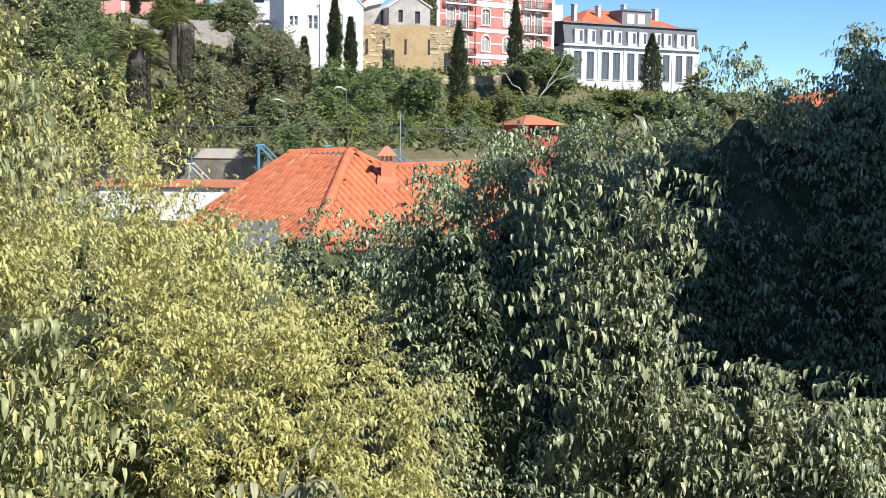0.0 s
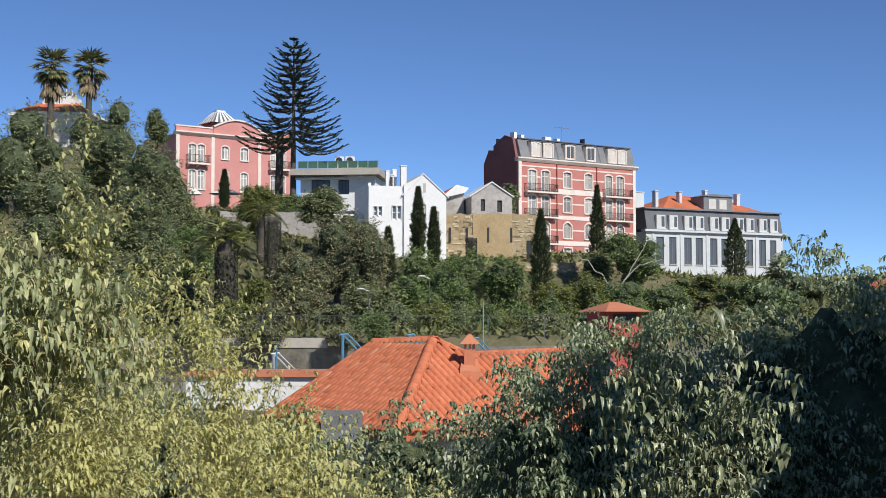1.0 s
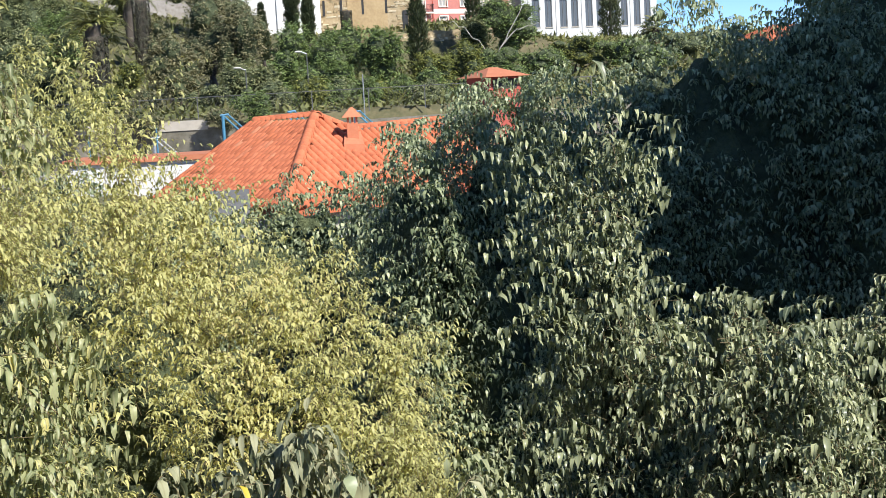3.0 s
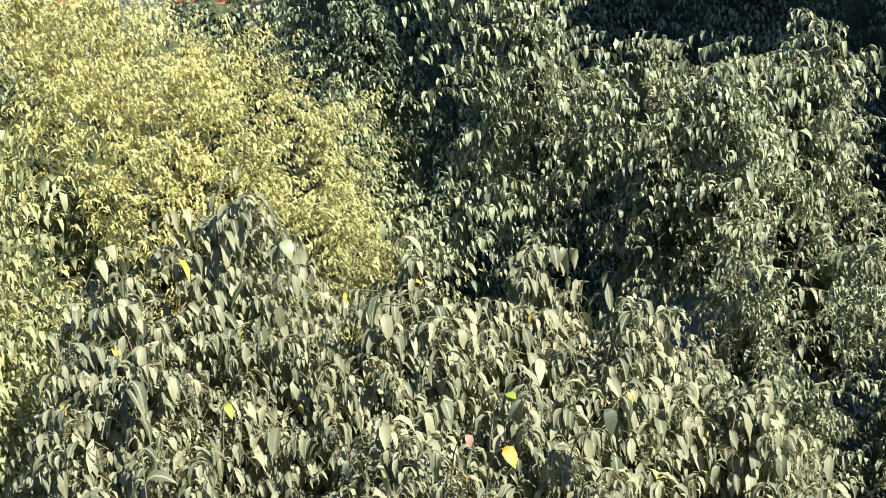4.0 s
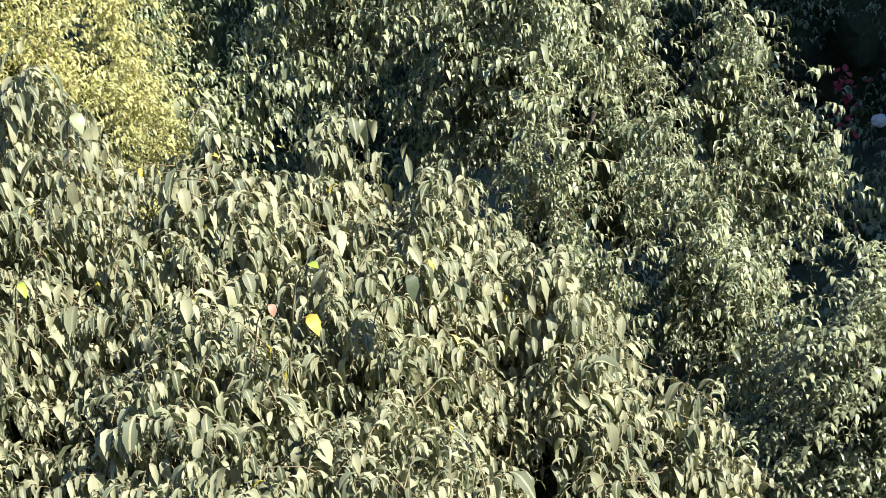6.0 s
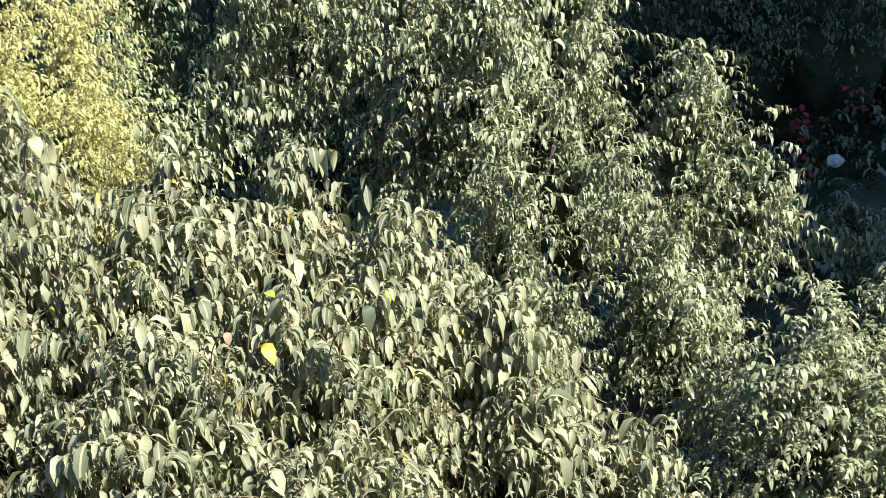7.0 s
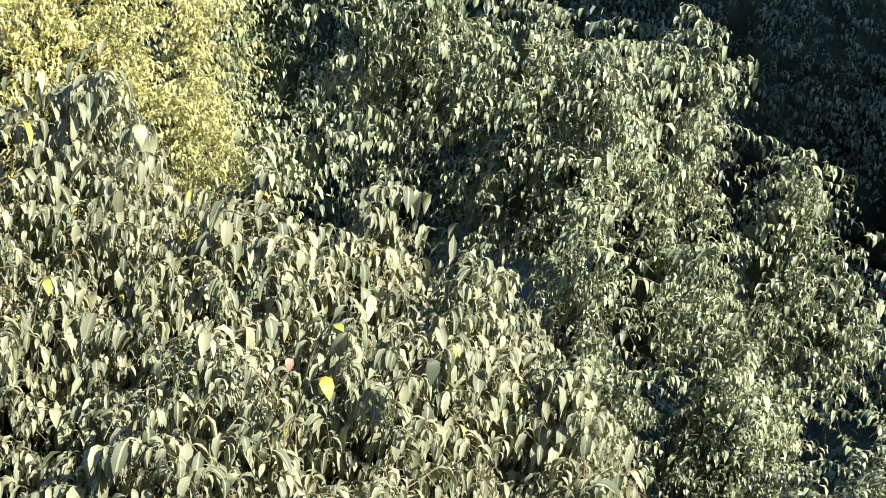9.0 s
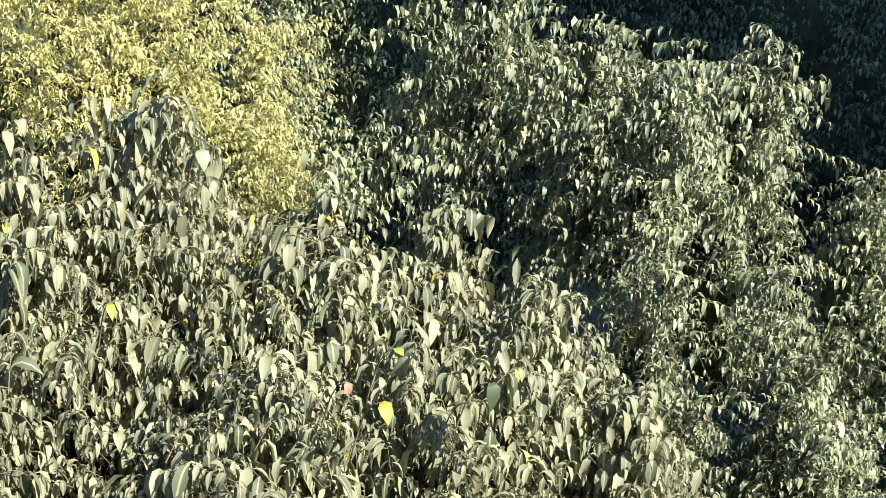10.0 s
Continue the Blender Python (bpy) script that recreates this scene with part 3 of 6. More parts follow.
def balcony(house, ua, ub, z, reach=0.75, high=0.95, step=0.16):
    slab = part("balcony", one_box(ua, ub, -reach, -0.003, z - 0.2, z), CREAM, house, "stone balcony with an iron railing")
    bm = bmesh.new()
    n = int((ub - ua) / step)
    for i in range(n + 1):
        u = ua + 0.03 + (ub - ua - 0.06) * i / n
        box(bm, u - 0.014, u + 0.014, -reach + 0.03, -reach + 0.058, z, z + high)
    for u in (ua + 0.02, ub - 0.05):
        for i in range(4):
            y = -reach + 0.06 + (reach - 0.1) * (i + 0.5) / 4
            box(bm, u, u + 0.028, y, y + 0.028, z, z + high)
        box(bm, u, u + 0.035, -reach + 0.06, -0.005, z + high - 0.05, z + high)
    box(bm, ua, ub, -reach + 0.02, -reach + 0.07, z + high, z + high + 0.05)
    box(bm, ua, ub, -reach + 0.025, -reach + 0.065, z + 0.06, z + 0.1)
    part("railing", bm, IRON, slab)
    for u in (ua + 0.3, (ua + ub) / 2, ub - 0.3):
        bm = bmesh.new()
        vs = [bm.verts.new(p) for p in ((u - 0.08, -0.004, z - 0.2), (u - 0.08, -reach * 0.8, z - 0.2), (u - 0.08, -0.004, z - 0.55), (u + 0.08, -0.004, z - 0.2), (u + 0.08, -reach * 0.8, z - 0.2), (u + 0.08, -0.004, z - 0.55))]
        for f in ((0, 1, 2), (3, 5, 4), (0, 3, 4, 1), (1, 4, 5, 2), (0, 2, 5, 3)):
            bm.faces.new([vs[i] for i in f])
        part("bracket", bm, CREAM, slab)


def prism(profile, y0, y1):
    """A solid with the outline (u, z) and its ends at y0 and y1."""
    bm = bmesh.new()
    a = [bm.verts.new((u, y0, z)) for u, z in profile]
    b = [bm.verts.new((u, y1, z)) for u, z in profile]
    bm.faces.new(a)
    bm.faces.new(b[::-1])
    for i in range(len(a)):
        j = (i + 1) % len(a)
        bm.faces.new((a[j], a[i], b[i], b[j]))
    bmesh.ops.recalc_face_normals(bm, faces=bm.faces)
    return bm


def prism_x(profile, x0, x1):
    """A solid with the outline (y, z) and its ends at x0 and x1."""
    bm = bmesh.new()
    a = [bm.verts.new((x0, y, z)) for y, z in profile]
    b = [bm.verts.new((x1, y, z)) for y, z in profile]
    bm.faces.new(a)
    bm.faces.new(b[::-1])
    for i in range(len(a)):
        j = (i + 1) % len(a)
        bm.faces.new((a[j], a[i], b[i], b[j]))
    bmesh.ops.recalc_face_normals(bm, faces=bm.faces)
    return bm


def tilted_quad(p, thick=0.15):
    """A slab under four corners, given counter-clockwise from outside."""
    bm = bmesh.new()
    a = [bm.verts.new(q) for q in p]
    b = [bm.verts.new((q[0], q[1], q[2] - thick)) for q in p]
    bm.faces.new(a)
    bm.faces.new(b[::-1])
    for i in range(len(p)):
        j = (i + 1) % len(p)
        bm.faces.new((a[j], a[i], b[i], b[j]))
    bmesh.ops.recalc_face_normals(bm, faces=bm.faces)
    return bm


# ---- pink apartment house on the crest ----
def pink_house():
    base = 15.0
    h = thing("apartment_house", "salmon-pink apartment house with cream bands and a grey mansard roof", "house", pose(9.78, 175, 0, 0, 0, 35.5))
    L, depth = 20.45, 5.2
    rows = [(16.3, 18.0, 0.0), (19.3, 21.35, 0.35), (22.7, 24.75, 0.12), (25.95, 28.0, 0.12)]
    narrow = [(7.6, 8.9), (11.3, 12.6)]
    wide = [(1.65, 2.95), (3.85, 5.15), (14.95, 16.15), (16.95, 18.25)]
    holes, wins = [], []
    for k, (za, zb, rise) in enumerate(rows):
        for u in narrow + wide:
            lo = za - 0.75 if (u in wide and k >= 1) else za
            wins.append((*u, lo, zb, rise))
            holes.append((*u, lo, zb))
    bm = bmesh.new()
    wall_with_openings(bm, 0, L, base - 2.5, 29.0, holes)
    part("front_wall", bm, PINK, h, "salmon-pink rendered front")
    part("gable_wall", prism_x([(0.355, base - 2.5), (depth, base - 2.5), (depth, 31.4), (depth * 0.55, 32.6), (1.2, 32.1), (0.355, 29.0)], 0.0, 0.4), GABLE, h, "salmon side wall with its shade in the colour")
    part("rear_wall", prism_x([(depth + 0.003, base - 2.5), (depth + 2.1, base - 2.5), (depth + 2.1, 29.2), (depth + 1.0, 31.0), (depth + 0.003, 30.6)], 0.0, 7.0), GABLE, h, "salmon side wall with its shade in the colour")
    part("core", one_box(0.41, L - 0.05, 0.36, depth, base - 2.5, 28.9), GABLE, h)
    for ua, ub, za, zb, rise in wins:
        window(h, ua, ub, za, zb, CREAM, 0.17, rise, 1, 0.74, CREAM, True, PALE_PANE)
    for za, zb in ((18.35, 18.95), (21.75, 22.25), (25.05, 25.75)):
        part("band", one_box(6.3, 14.4, -0.05, -0.003, za, zb), CREAM, h)
    for z in (17.2, 20.35, 23.8, 27.1, 28.45):
        cuts = sorted((u[0] - 0.19, u[1] + 0.19) for u in narrow + wide) if z < 28 else []
        u = 0.05
        for a, b in cuts + [(L - 0.05, L)]:
            if a - u > 0.15:
                part("string_course", one_box(u, a, -0.035, -0.003, z - 0.09, z + 0.09), CREAM, h)
            u = b
    for ua, ub in ((0.9, 6.1), (14.4, 19.4)):
        for z in (21.98, 25.2):
            balcony(h, ua, ub, z)
    balcony(h, 3.3, 6.1, 18.55)
    for u in (0.0, L - 0.5):
        part("quoin", one_box(u, u + 0.5, -0.08, -0.003, base - 2.5, 29.0), CREAM, h)
    for u in (6.35, 13.3):
        part("downpipe", one_box(u, u + 0.1, -0.16, -0.06, base - 0.5, 29.0), RED_PAINT, h)
    part("cornice", prism_x([(-0.42, 29.5), (-0.42, 29.35), (-0.1, 29.0), (0.36, 29.0), (0.36, 29.5)], -0.3, L + 0.3), CREAM, h)
    part("mansard", prism_x([(-0.05, 29.52), (0.75, 32.0), (depth, 32.4), (depth, 29.52)], 0.42, L - 0.03), ZINC, h, "grey slate mansard roof")
    part("roof_edge", one_box(0.42, L - 0.3, 0.55, 0.85, 32.0, 32.12), DARK_ZINC, h)
    for ua, ub, blind in ((2.2, 3.55, 1), (4.25, 5.6, 1), (8.0, 9.35, 0), (11.6, 12.95, 0), (15.5, 16.75, 1), (17.3, 18.55, 1)):
        d = part("dormer", one_box(ua - 0.2, ub + 0.2, -0.12, 0.75, 29.7, 31.65), CREAM, h, "cream dormer window")
        bm = bmesh.new()
        arch_band(bm, ua, ub, 29.85, 31.55, 0.14, 0.22, -0.2, -0.1)
        part("surround", bm, CREAM, d)
        part("pane", one_box(ua + 0.08, ub - 0.08, -0.135, -0.123, 29.9, 31.4), BLIND if blind else GLASS, d)
        part("glazing_bar", one_box((ua + ub) / 2 - 0.04, (ua + ub) / 2 + 0.04, -0.16, -0.136, 29.9, 31.4), CREAM, d)
        part("dormer_roof", one_box(ua - 0.28, ub + 0.28, -0.22, 0.9, 31.65, 31.76), DARK_ZINC, d)
    for u in (6.6, 14.0):
        part("pilaster", tilted_quad([(u, -0.04, 29.6), (u + 0.25, -0.04, 29.6), (u + 0.25, 0.72, 31.98), (u, 0.72, 31.98)], 0.1), DARK_ZINC, h)
    for u, w, z in ((0.9, 0.5, 33.0), (2.1, 0.5, 32.75), (6.2, 1.0, 32.8), (8.2, 0.5, 32.7), (12.9, 0.22, 33.0)):
        part("chimney", one_box(u, u + w, 2.0, 2.8, 32.1, z), WHITE if w > 0.3 else IRON, h)
    bm = bmesh.new()
    box(bm, 9.0, 9.04, 2, 2.04, 32.1, 34.3)
    for i in range(6):
        box(bm, 8.0 + i * 0.4, 8.03 + i * 0.4, 1.7, 2.35, 34.15, 34.18)
    box(bm, 7.9, 10.1, 2.0, 2.03, 34.15, 34.19)
    part("aerial", bm, STEEL, h, "thin rooftop aerial")


# ---- rose villa ----
def villa():
    h = thing("villa", "rose-pink villa with white trim and a curved pediment", "house", pose(-32.15, 165, 0, 0, 0, 37.4))
    L, depth, top = 16.5, 9.0, 31.2
    ups = [(1.75, 2.65), (2.95, 3.85), (6.25, 7.15), (8.9, 9.85), (13.2, 14.0), (14.5, 15.3)]
    holes = []
    for k, (a, b) in enumerate(ups):
        tall = k in (0, 1, 4, 5)
        holes.append((a, b, 27.9 if tall else 28.5, 30.1))
        holes.append((a, b, 24.6, 26.95))
    bm = bmesh.new()
    wall_with_openings(bm, 0, L, 21.0, top, holes)
    part("front_wall", bm, ROSE, h, "rose-pink rendered front")
    part("core", one_box(0.0, L, 0.36, depth, 21.0, top), ROSE, h)
    for a, b, c, d in holes:
        window(h, a, b, c, d, CREAM, 0.13, 0.14, 1, 0.72, WHITE, True, PALE_PANE)
    balcony(h, 1.3, 4.3, 27.75)
    balcony(h, 12.8, 15.8, 27.75)
    for u in (0.0, 4.75, 11.3, L - 0.45):
        part("pilaster", one_box(u, u + 0.45, -0.1, -0.003, 21.0, top), CREAM, h)
    part("cornice", prism_x([(-0.45, top + 0.35), (-0.45, top + 0.2), (-0.1, top - 0.1), (0.36, top - 0.1), (0.36, top + 0.35)], -0.2, L + 0.2), CREAM, h)
    part("parapet", one_box(0, L, 0.0, 0.3, top + 0.35, top + 0.95), ROSE, h)
    part("coping", one_box(-0.1, L + 0.1, -0.1, 0.4, top + 0.95, top + 1.1), CREAM, h)
    n = 14
    arc = [(5.0 + 6.6 * i / n, top + 1.1 + 1.05 * math.sin(math.pi * i / n)) for i in range(n + 1)]
    part("pediment", prism([(5.0, top + 0.4)] + arc + [(11.6, top + 0.4)], -0.14, 0.3), ROSE, h)
    bm = bmesh.new()
    for i in range(n):
        (a, z0), (b, z1) = arc[i], arc[i + 1]
        vs = [bm.verts.new(p) for p in ((a, -0.34, z0), (b, -0.34, z1), (b, 0.4, z1), (a, 0.4, z0), (a, -0.34, z0 + 0.2), (b, -0.34, z1 + 0.2), (b, 0.4, z1 + 0.2), (a, 0.4, z0 + 0.2))]
        for f in ((0, 1, 5, 4), (4, 5, 6, 7), (3, 2, 1, 0), (2, 3, 7, 6)):
            bm.faces.new([vs[k] for k in f])
    part("pediment_moulding", bm, CREAM, h)
    # lantern with a striped hipped roof
    lan = part("lantern", one_box(6.9, 9.7, 3.2, 6.2, top, top + 2.3), GABLE, h, "square roof lantern under a striped hip roof")
    c, z0, z1 = (8.3, 4.7), top + 2.3, top + 3.9
    for k in range(4):
        q = [(-1.9, -1.9), (1.9, -1.9), (1.9, 1.9), (-1.9, 1.9)]
        (ax, ay), (bx, by) = q[k], q[(k + 1) % 4]
        for i in range(10):
            f0, f1 = i / 10, (i + 1) / 10
            p = [(ax + (bx - ax) * f0, ay + (by - ay) * f0), (ax + (bx - ax) * f1, ay + (by - ay) * f1)]
            t = [(v[0] * 0.28, v[1] * 0.28) for v in p]
            lift = 0.05 if i % 2 else 0.0
            part("roof_panel", tilted_quad([(c[0] + p[0][0], c[1] + p[0][1], z0 + lift), (c[0] + p[1][0], c[1] + p[1][1], z0 + lift), (c[0] + t[1][0], c[1] + t[1][1], z1 + lift), (c[0] + t[0][0], c[1] + t[0][1], z1 + lift)], 0.06), WHITE if i % 2 else DARK_ZINC, lan)
    part("cap", one_box(c[0] - 0.6, c[0] + 0.6, c[1] - 0.6, c[1] + 0.6, z1 - 0.05, z1 + 0.12), WHITE, lan)


# ---- grey and white apartment block ----
def grey_block():
    h = thing("apartment_block", "white apartment block with a grey mansard storey and red tiles", "house", pose(28.3, 190, 0, 0, 0, 27.1))
    L, depth = 24.4, 12.0
    bays = [(1.75, 3.05), (3.95, 5.2), (6.55, 7.85), (8.55, 9.8), (11.1, 12.4), (13.1, 14.35), (15.6, 16.9), (17.6, 18.85), (20.0, 21.25), (22.0, 23.2)]
    holes = [(a, b, 16.4, 20.2) for a, b in bays]
    bm = bmesh.new()
    wall_with_openings(bm, 0, L, 10.5, 20.9, holes)
    part("front_wall", bm, DIMMED_WHITE, h, "white rendered front")
    part("core", one_box(0, L, 0.36, depth, 10.5, 20.9), DIMMED_WHITE, h)
    for i, (a, b) in enumerate(bays):
        window(h, a, b, 16.4, 20.2, None, 0, 0, 1, 0.0, DARK_ZINC)
        part("sill", one_box(a - 0.05, b + 0.05, -0.12, -0.003, 16.25, 16.4), CONCRETE, h)
    for i in range(5):
        u = bays[2 * i][0] - 0.75
        part("pilaster", one_box(u, u + 0.3, -0.12, -0.003, 10.5, 20.9), DIMMED_WHITE, h)
    part("cornice", one_box(-0.4, L + 0.4, -0.45, 0.6, 20.9, 21.2), DIMMED_WHITE, h)
    part("mansard", prism_x([(-0.1, 21.2), (0.55, 24.1), (depth - 0.5, 24.1), (depth, 21.2)], 0.1, L - 0.1), DARK_ZINC, h, "dark grey mansard storey")
    part("roof_edge", one_box(-0.1, L + 0.05, 0.15, depth - 0.2, 24.1, 24.3), ZINC, h)
    for a, b in bays:
        d = part("dormer", one_box(a - 0.1, b + 0.1, -0.25, 0.6, 21.35, 23.25), DIMMED_WHITE, h, "white dormer window")
        for k in range(2):
            m = a + (b - a) * k / 2
            part("pane", one_box(m + 0.08, m + (b - a) / 2 - 0.06, -0.262, -0.252, 21.6, 23.05), GLASS if k else BLIND, d)
        part("sill", one_box(a - 0.18, b + 0.18, -0.4, -0.1, 21.24, 21.35), DIMMED_WHITE, d)
    part("tiled_roof", hip_solid(3.6, L - 2.6, 0.9, depth - 0.5, 24.3, 26.7, 5.0), TILE_BULK, h, "red clay tile hip roof")
    d = part("roof_dormer", one_box(10.8, 16.0, 1.0, 4.0, 24.3, 26.3), ZINC, h, "wide grey roof dormer")
    for k, (a, b) in enumerate(((11.7, 13.0), (13.6, 14.9))):
        part("pane", one_box(a, b, 0.96, 0.996, 24.5, 25.9), BLIND, d)
    part("dormer_roof", prism([(10.6, 26.3), (12.0, 26.62), (14.8, 26.62), (16.2, 26.3)], 0.8, 4.1), ZINC, d)
    for u, w, z in ((0.6, 1.4, 26.6), (4.0, 0.5, 26.9), (8.2, 0.45, 26.9), (12.8, 0.4, 27.3), (18.6, 0.6, 27.0)):
        c = part("chimney", one_box(u, u + w, 3.2, 4.0, 24.3, z), DIMMED_WHITE, h)
        part("chimney_cap", one_box(u - 0.08, u + w + 0.08, 3.12, 4.08, z, z + 0.12), DIMMED_WHITE, c)
    part("roof_terrace", one_box(18.5, 22.0, 7.0, 10.0, 24.3, 26.6), DIMMED_WHITE, h)
    # older slate wing beside it
    part("side_wing", one_box(-3.4, -0.01, 3.5, depth, 10.5, 25.6), ZINC, h, "slate-clad side wing")
    part("wing_roof", prism_x([(3.3, 25.6), (5.2, 27.0), (depth, 27.0), (depth, 25.6)], -3.5, -0.1), DARK_ZINC, h)


def hip_solid(x0, x1, y0, y1, z0, z1, inset):
    bm = bmesh.new()
    ym = (y0 + y1) / 2
    v = [bm.verts.new(p) for p in ((x0, y0, z0), (x1, y0, z0), (x1, y1, z0), (x0, y1, z0), (x0 + inset, ym, z1), (x1 - inset, ym, z1))]
    for f in ((0, 1, 5, 4), (1, 2, 5), (2, 3, 4, 5), (3, 0, 4), (3, 2, 1, 0)):
        bm.faces.new([v[i] for i in f])
    return bm


# ---- white house ----
def white_house():
    h = thing("white_house", "plain white house with a gabled front and white chimneys", "house", pose(-7.0, 131, 0, 0, 0, 14))
    low = [(0.5, 0.85, 18.7, 19.6), (0.95, 1.3, 18.7, 19.6), (2.3, 2.7, 18.4, 19.7), (2.8, 3.2, 18.4, 19.7)]
    right = [(4.4, 5.6, 17.0, 19.9), (6.1, 6.9, 18.0, 19.2), (3.9, 4.2, 15.8, 16.6), (4.6, 5.0, 15.8, 16.6), (6.3, 6.7, 15.7, 16.5), (5.3, 5.55, 20.6, 21.6)]
    bm = bmesh.new()
    wall_with_openings(bm, 0, 3.4, 12.5, 21.6, low, 0.3)
    part("front_wall", bm, WHITE, h, "white rendered front")
    bm = bmesh.new()
    wall_with_openings(bm, 3.404, 7.6, 12.5, 20.7, right[:5], 0.3, -0.25)
    part("gable_front", bm, WHITE, h)
    part("gable", prism([(3.404, 20.704), (7.6, 20.704), (5.3, 22.75), (3.404, 21.7)], -0.25, 0.05), WHITE, h)
    part("gable_vent", one_box(5.3, 5.55, -0.27, -0.253, 21.0, 21.9), OLD_PLASTER, h)
    part("core", one_box(0, 7.6, 0.31, 7.5, 12.5, 20.6), WHITE, h)
    part("parapet", one_box(0, 0.3, 0.305, 7.5, 20.604, 21.9), WHITE, h)
    part("side_wall", one_box(-3.2, -0.004, 2.5, 6.5, 12.5, 19.0), WHITE, h)
    part("roof", prism([(3.2, 20.75), (5.3, 22.9), (7.85, 20.6), (7.85, 20.5), (5.3, 22.77), (3.2, 20.62)], -0.35, 7.6), WHITE, h)
    for a, b, c, d in low:
        window(h, a, b, c, d, WHITE, 0.05, 0, 0, 0.5, WHITE, False, GLASS)
    for a, b, c, d in right[:5]:
        window(h, a, b, c, d, None, 0.05, 0, 1 if b - a > 0.6 else 0, 0.5, CREAM, False, BLIND if b - a > 0.7 else GLASS, -0.25)
    for u, w, y, z in ((2.0, 0.35, 1.5, 23.2), (2.5, 0.3, 1.6, 22.8), (3.3, 0.55, 0.6, 23.6), (2.8, 0.4, 2.2, 23.4)):
        c = part("chimney", one_box(u, u + w, y, y + 0.5, 20.6, z), WHITE, h)
        part("chimney_cap", one_box(u - 0.05, u + w + 0.05, y - 0.05, y + 0.55, z, z + 0.08), WHITE, c)
    part("flue", one_box(2.4, 2.6, 1.2, 1.4, 20.6, 22.6), IRON, h)


# ---- stone chapel-like house on an old rampart ----
def stone_house():
    h = thing("stone_house", "weathered grey stone house with a gabled front", "house", pose(3.0, 138, 0, 0, 0, 10))
    holes = [(0.95, 1.4, 19.7, 20.9), (2.65, 3.15, 19.6, 20.8)]
    bm = bmesh.new()
    wall_with_openings(bm, 0, 4.2, 19.25, 21.2, holes, 0.4)
    part("front_wall", bm, OLD_PLASTER, h, "weathered plaster gable front")
    part("gable", prism([(0, 21.204), (4.2, 21.204), (2.1, 22.55)], 0, 0.4), OLD_PLASTER, h)
    part("core", one_box(0.0, 4.2, 0.405, 8.0, 19.25, 21.15), OLD_PLASTER, h)
    part("roof_left", tilted_quad([(-0.2, -0.15, 21.2), (2.1, -0.15, 22.7), (2.1, 8.2, 22.7), (-0.2, 8.2, 21.2)], 0.12), WHITE, h, "whitewashed roof slope")
    part("roof_right", tilted_quad([(4.4, -0.15, 21.2), (4.4, 8.2, 21.2), (2.1, 8.2, 22.7), (2.1, -0.15, 22.7)], 0.12), WHITE, h, "whitewashed roof slope")
    for a, b, c, d in holes:
        part("shutter", one_box(a, b, 0.2, 0.26, c, d), IRON, h)
    part("annex", prism([(-3.2, 19.25), (-0.21, 19.25), (-0.21, 22.2), (-1.2, 22.3), (-3.2, 20.9)], 3.0, 9.0), OLD_PLASTER, h, "annex with a red tile roof")
    part("annex_roof", tilted_quad([(-3.5, 2.7, 20.85), (-1.2, 2.7, 22.45), (-1.2, 9.3, 22.45), (-3.5, 9.3, 20.85)], 0.1), TILE_BULK, h)
    part("annex_verge", tilted_quad([(-2.6, 2.4, 21.3), (-1.1, 2.4, 22.55), (0.2, 2.6, 22.3), (-0.2, 2.6, 21.9)], 0.15), WHITE, h)


def rubble_wall(name, label, x0, x1, y, z0, z1, seed, mat, stone_mat, count, thick=1.2):
    """An old wall: a mortared body with stones that stand proud of it."""
    rng = np.random.default_rng(seed)
    w = thing(name, label, "wall", pose(x0, y, 0), kind="structure")
    n = 24
    top = [(x * (x1 - x0) / n, z1 + rng.uniform(-0.12, 0.12)) for x in range(n + 1)]
    part("wall_body", prism([(0, z0)] + top + [(x1 - x0, z0)], 0, thick), mat, w)
    meshes = []
    for k in range(6):
        bm = bmesh.new()
        bmesh.ops.create_cube(bm, size=1)
        for v in bm.verts:
            v.co += Vector(rng.uniform(-0.16, 0.16, 3))
        me = bpy.data.meshes.new("stone")
        bm.to_mesh(me)
        bm.free()
        me.materials.append(stone_mat)
        meshes.append(me)
    for i in range(count):
        o = new("stone", meshes[i % 6])
        o.parent = w
        s = rng.uniform(0.16, 0.42)
        o.location = (rng.uniform(0.3, x1 - x0 - 0.3), -0.005, round(rng.uniform(z0 + 0.3, z1 - 0.3) / 0.24) * 0.24 + rng.uniform(-0.03, 0.03))
        o.scale = (s * rng.uniform(1.0, 1.7), 0.09, 0.2 * rng.uniform(0.7, 1.1))
    return w


pink_house()
villa()
grey_block()
white_house()
stone_house()
rampart = rubble_wall("wall_rampart", "old ochre rubble stone rampart", -0.2, 9.6, 136.4, 12.6, 19.25, 21, RUBBLE, RUBBLE_BLOCK, 300)
part("plaster_patch", one_box(3.3, 7.2, -0.09, -0.003, 14.6, 19.25), OCHRE, rampart, "smooth ochre plaster")
# slits are not cut: dark strips on the face paint their inner shade
for u in (0.9, 2.6, 4.7, 7.0, 8.9):
    part("slit_shade", one_box(u, u + 0.22, -0.11, -0.092, 16.4, 17.9) if u != 8.9 else one_box(u - 0.2, u + 0.3, -0.13, -0.005, 14.2, 16.6), IRON, rampart)
rubble_wall("wall_terrace", "low rubble stone terrace wall", 1.5, 16.5, 129.5, 11.0, 14.2, 22, RUBBLE, RUBBLE_BLOCK, 240, 0.8)
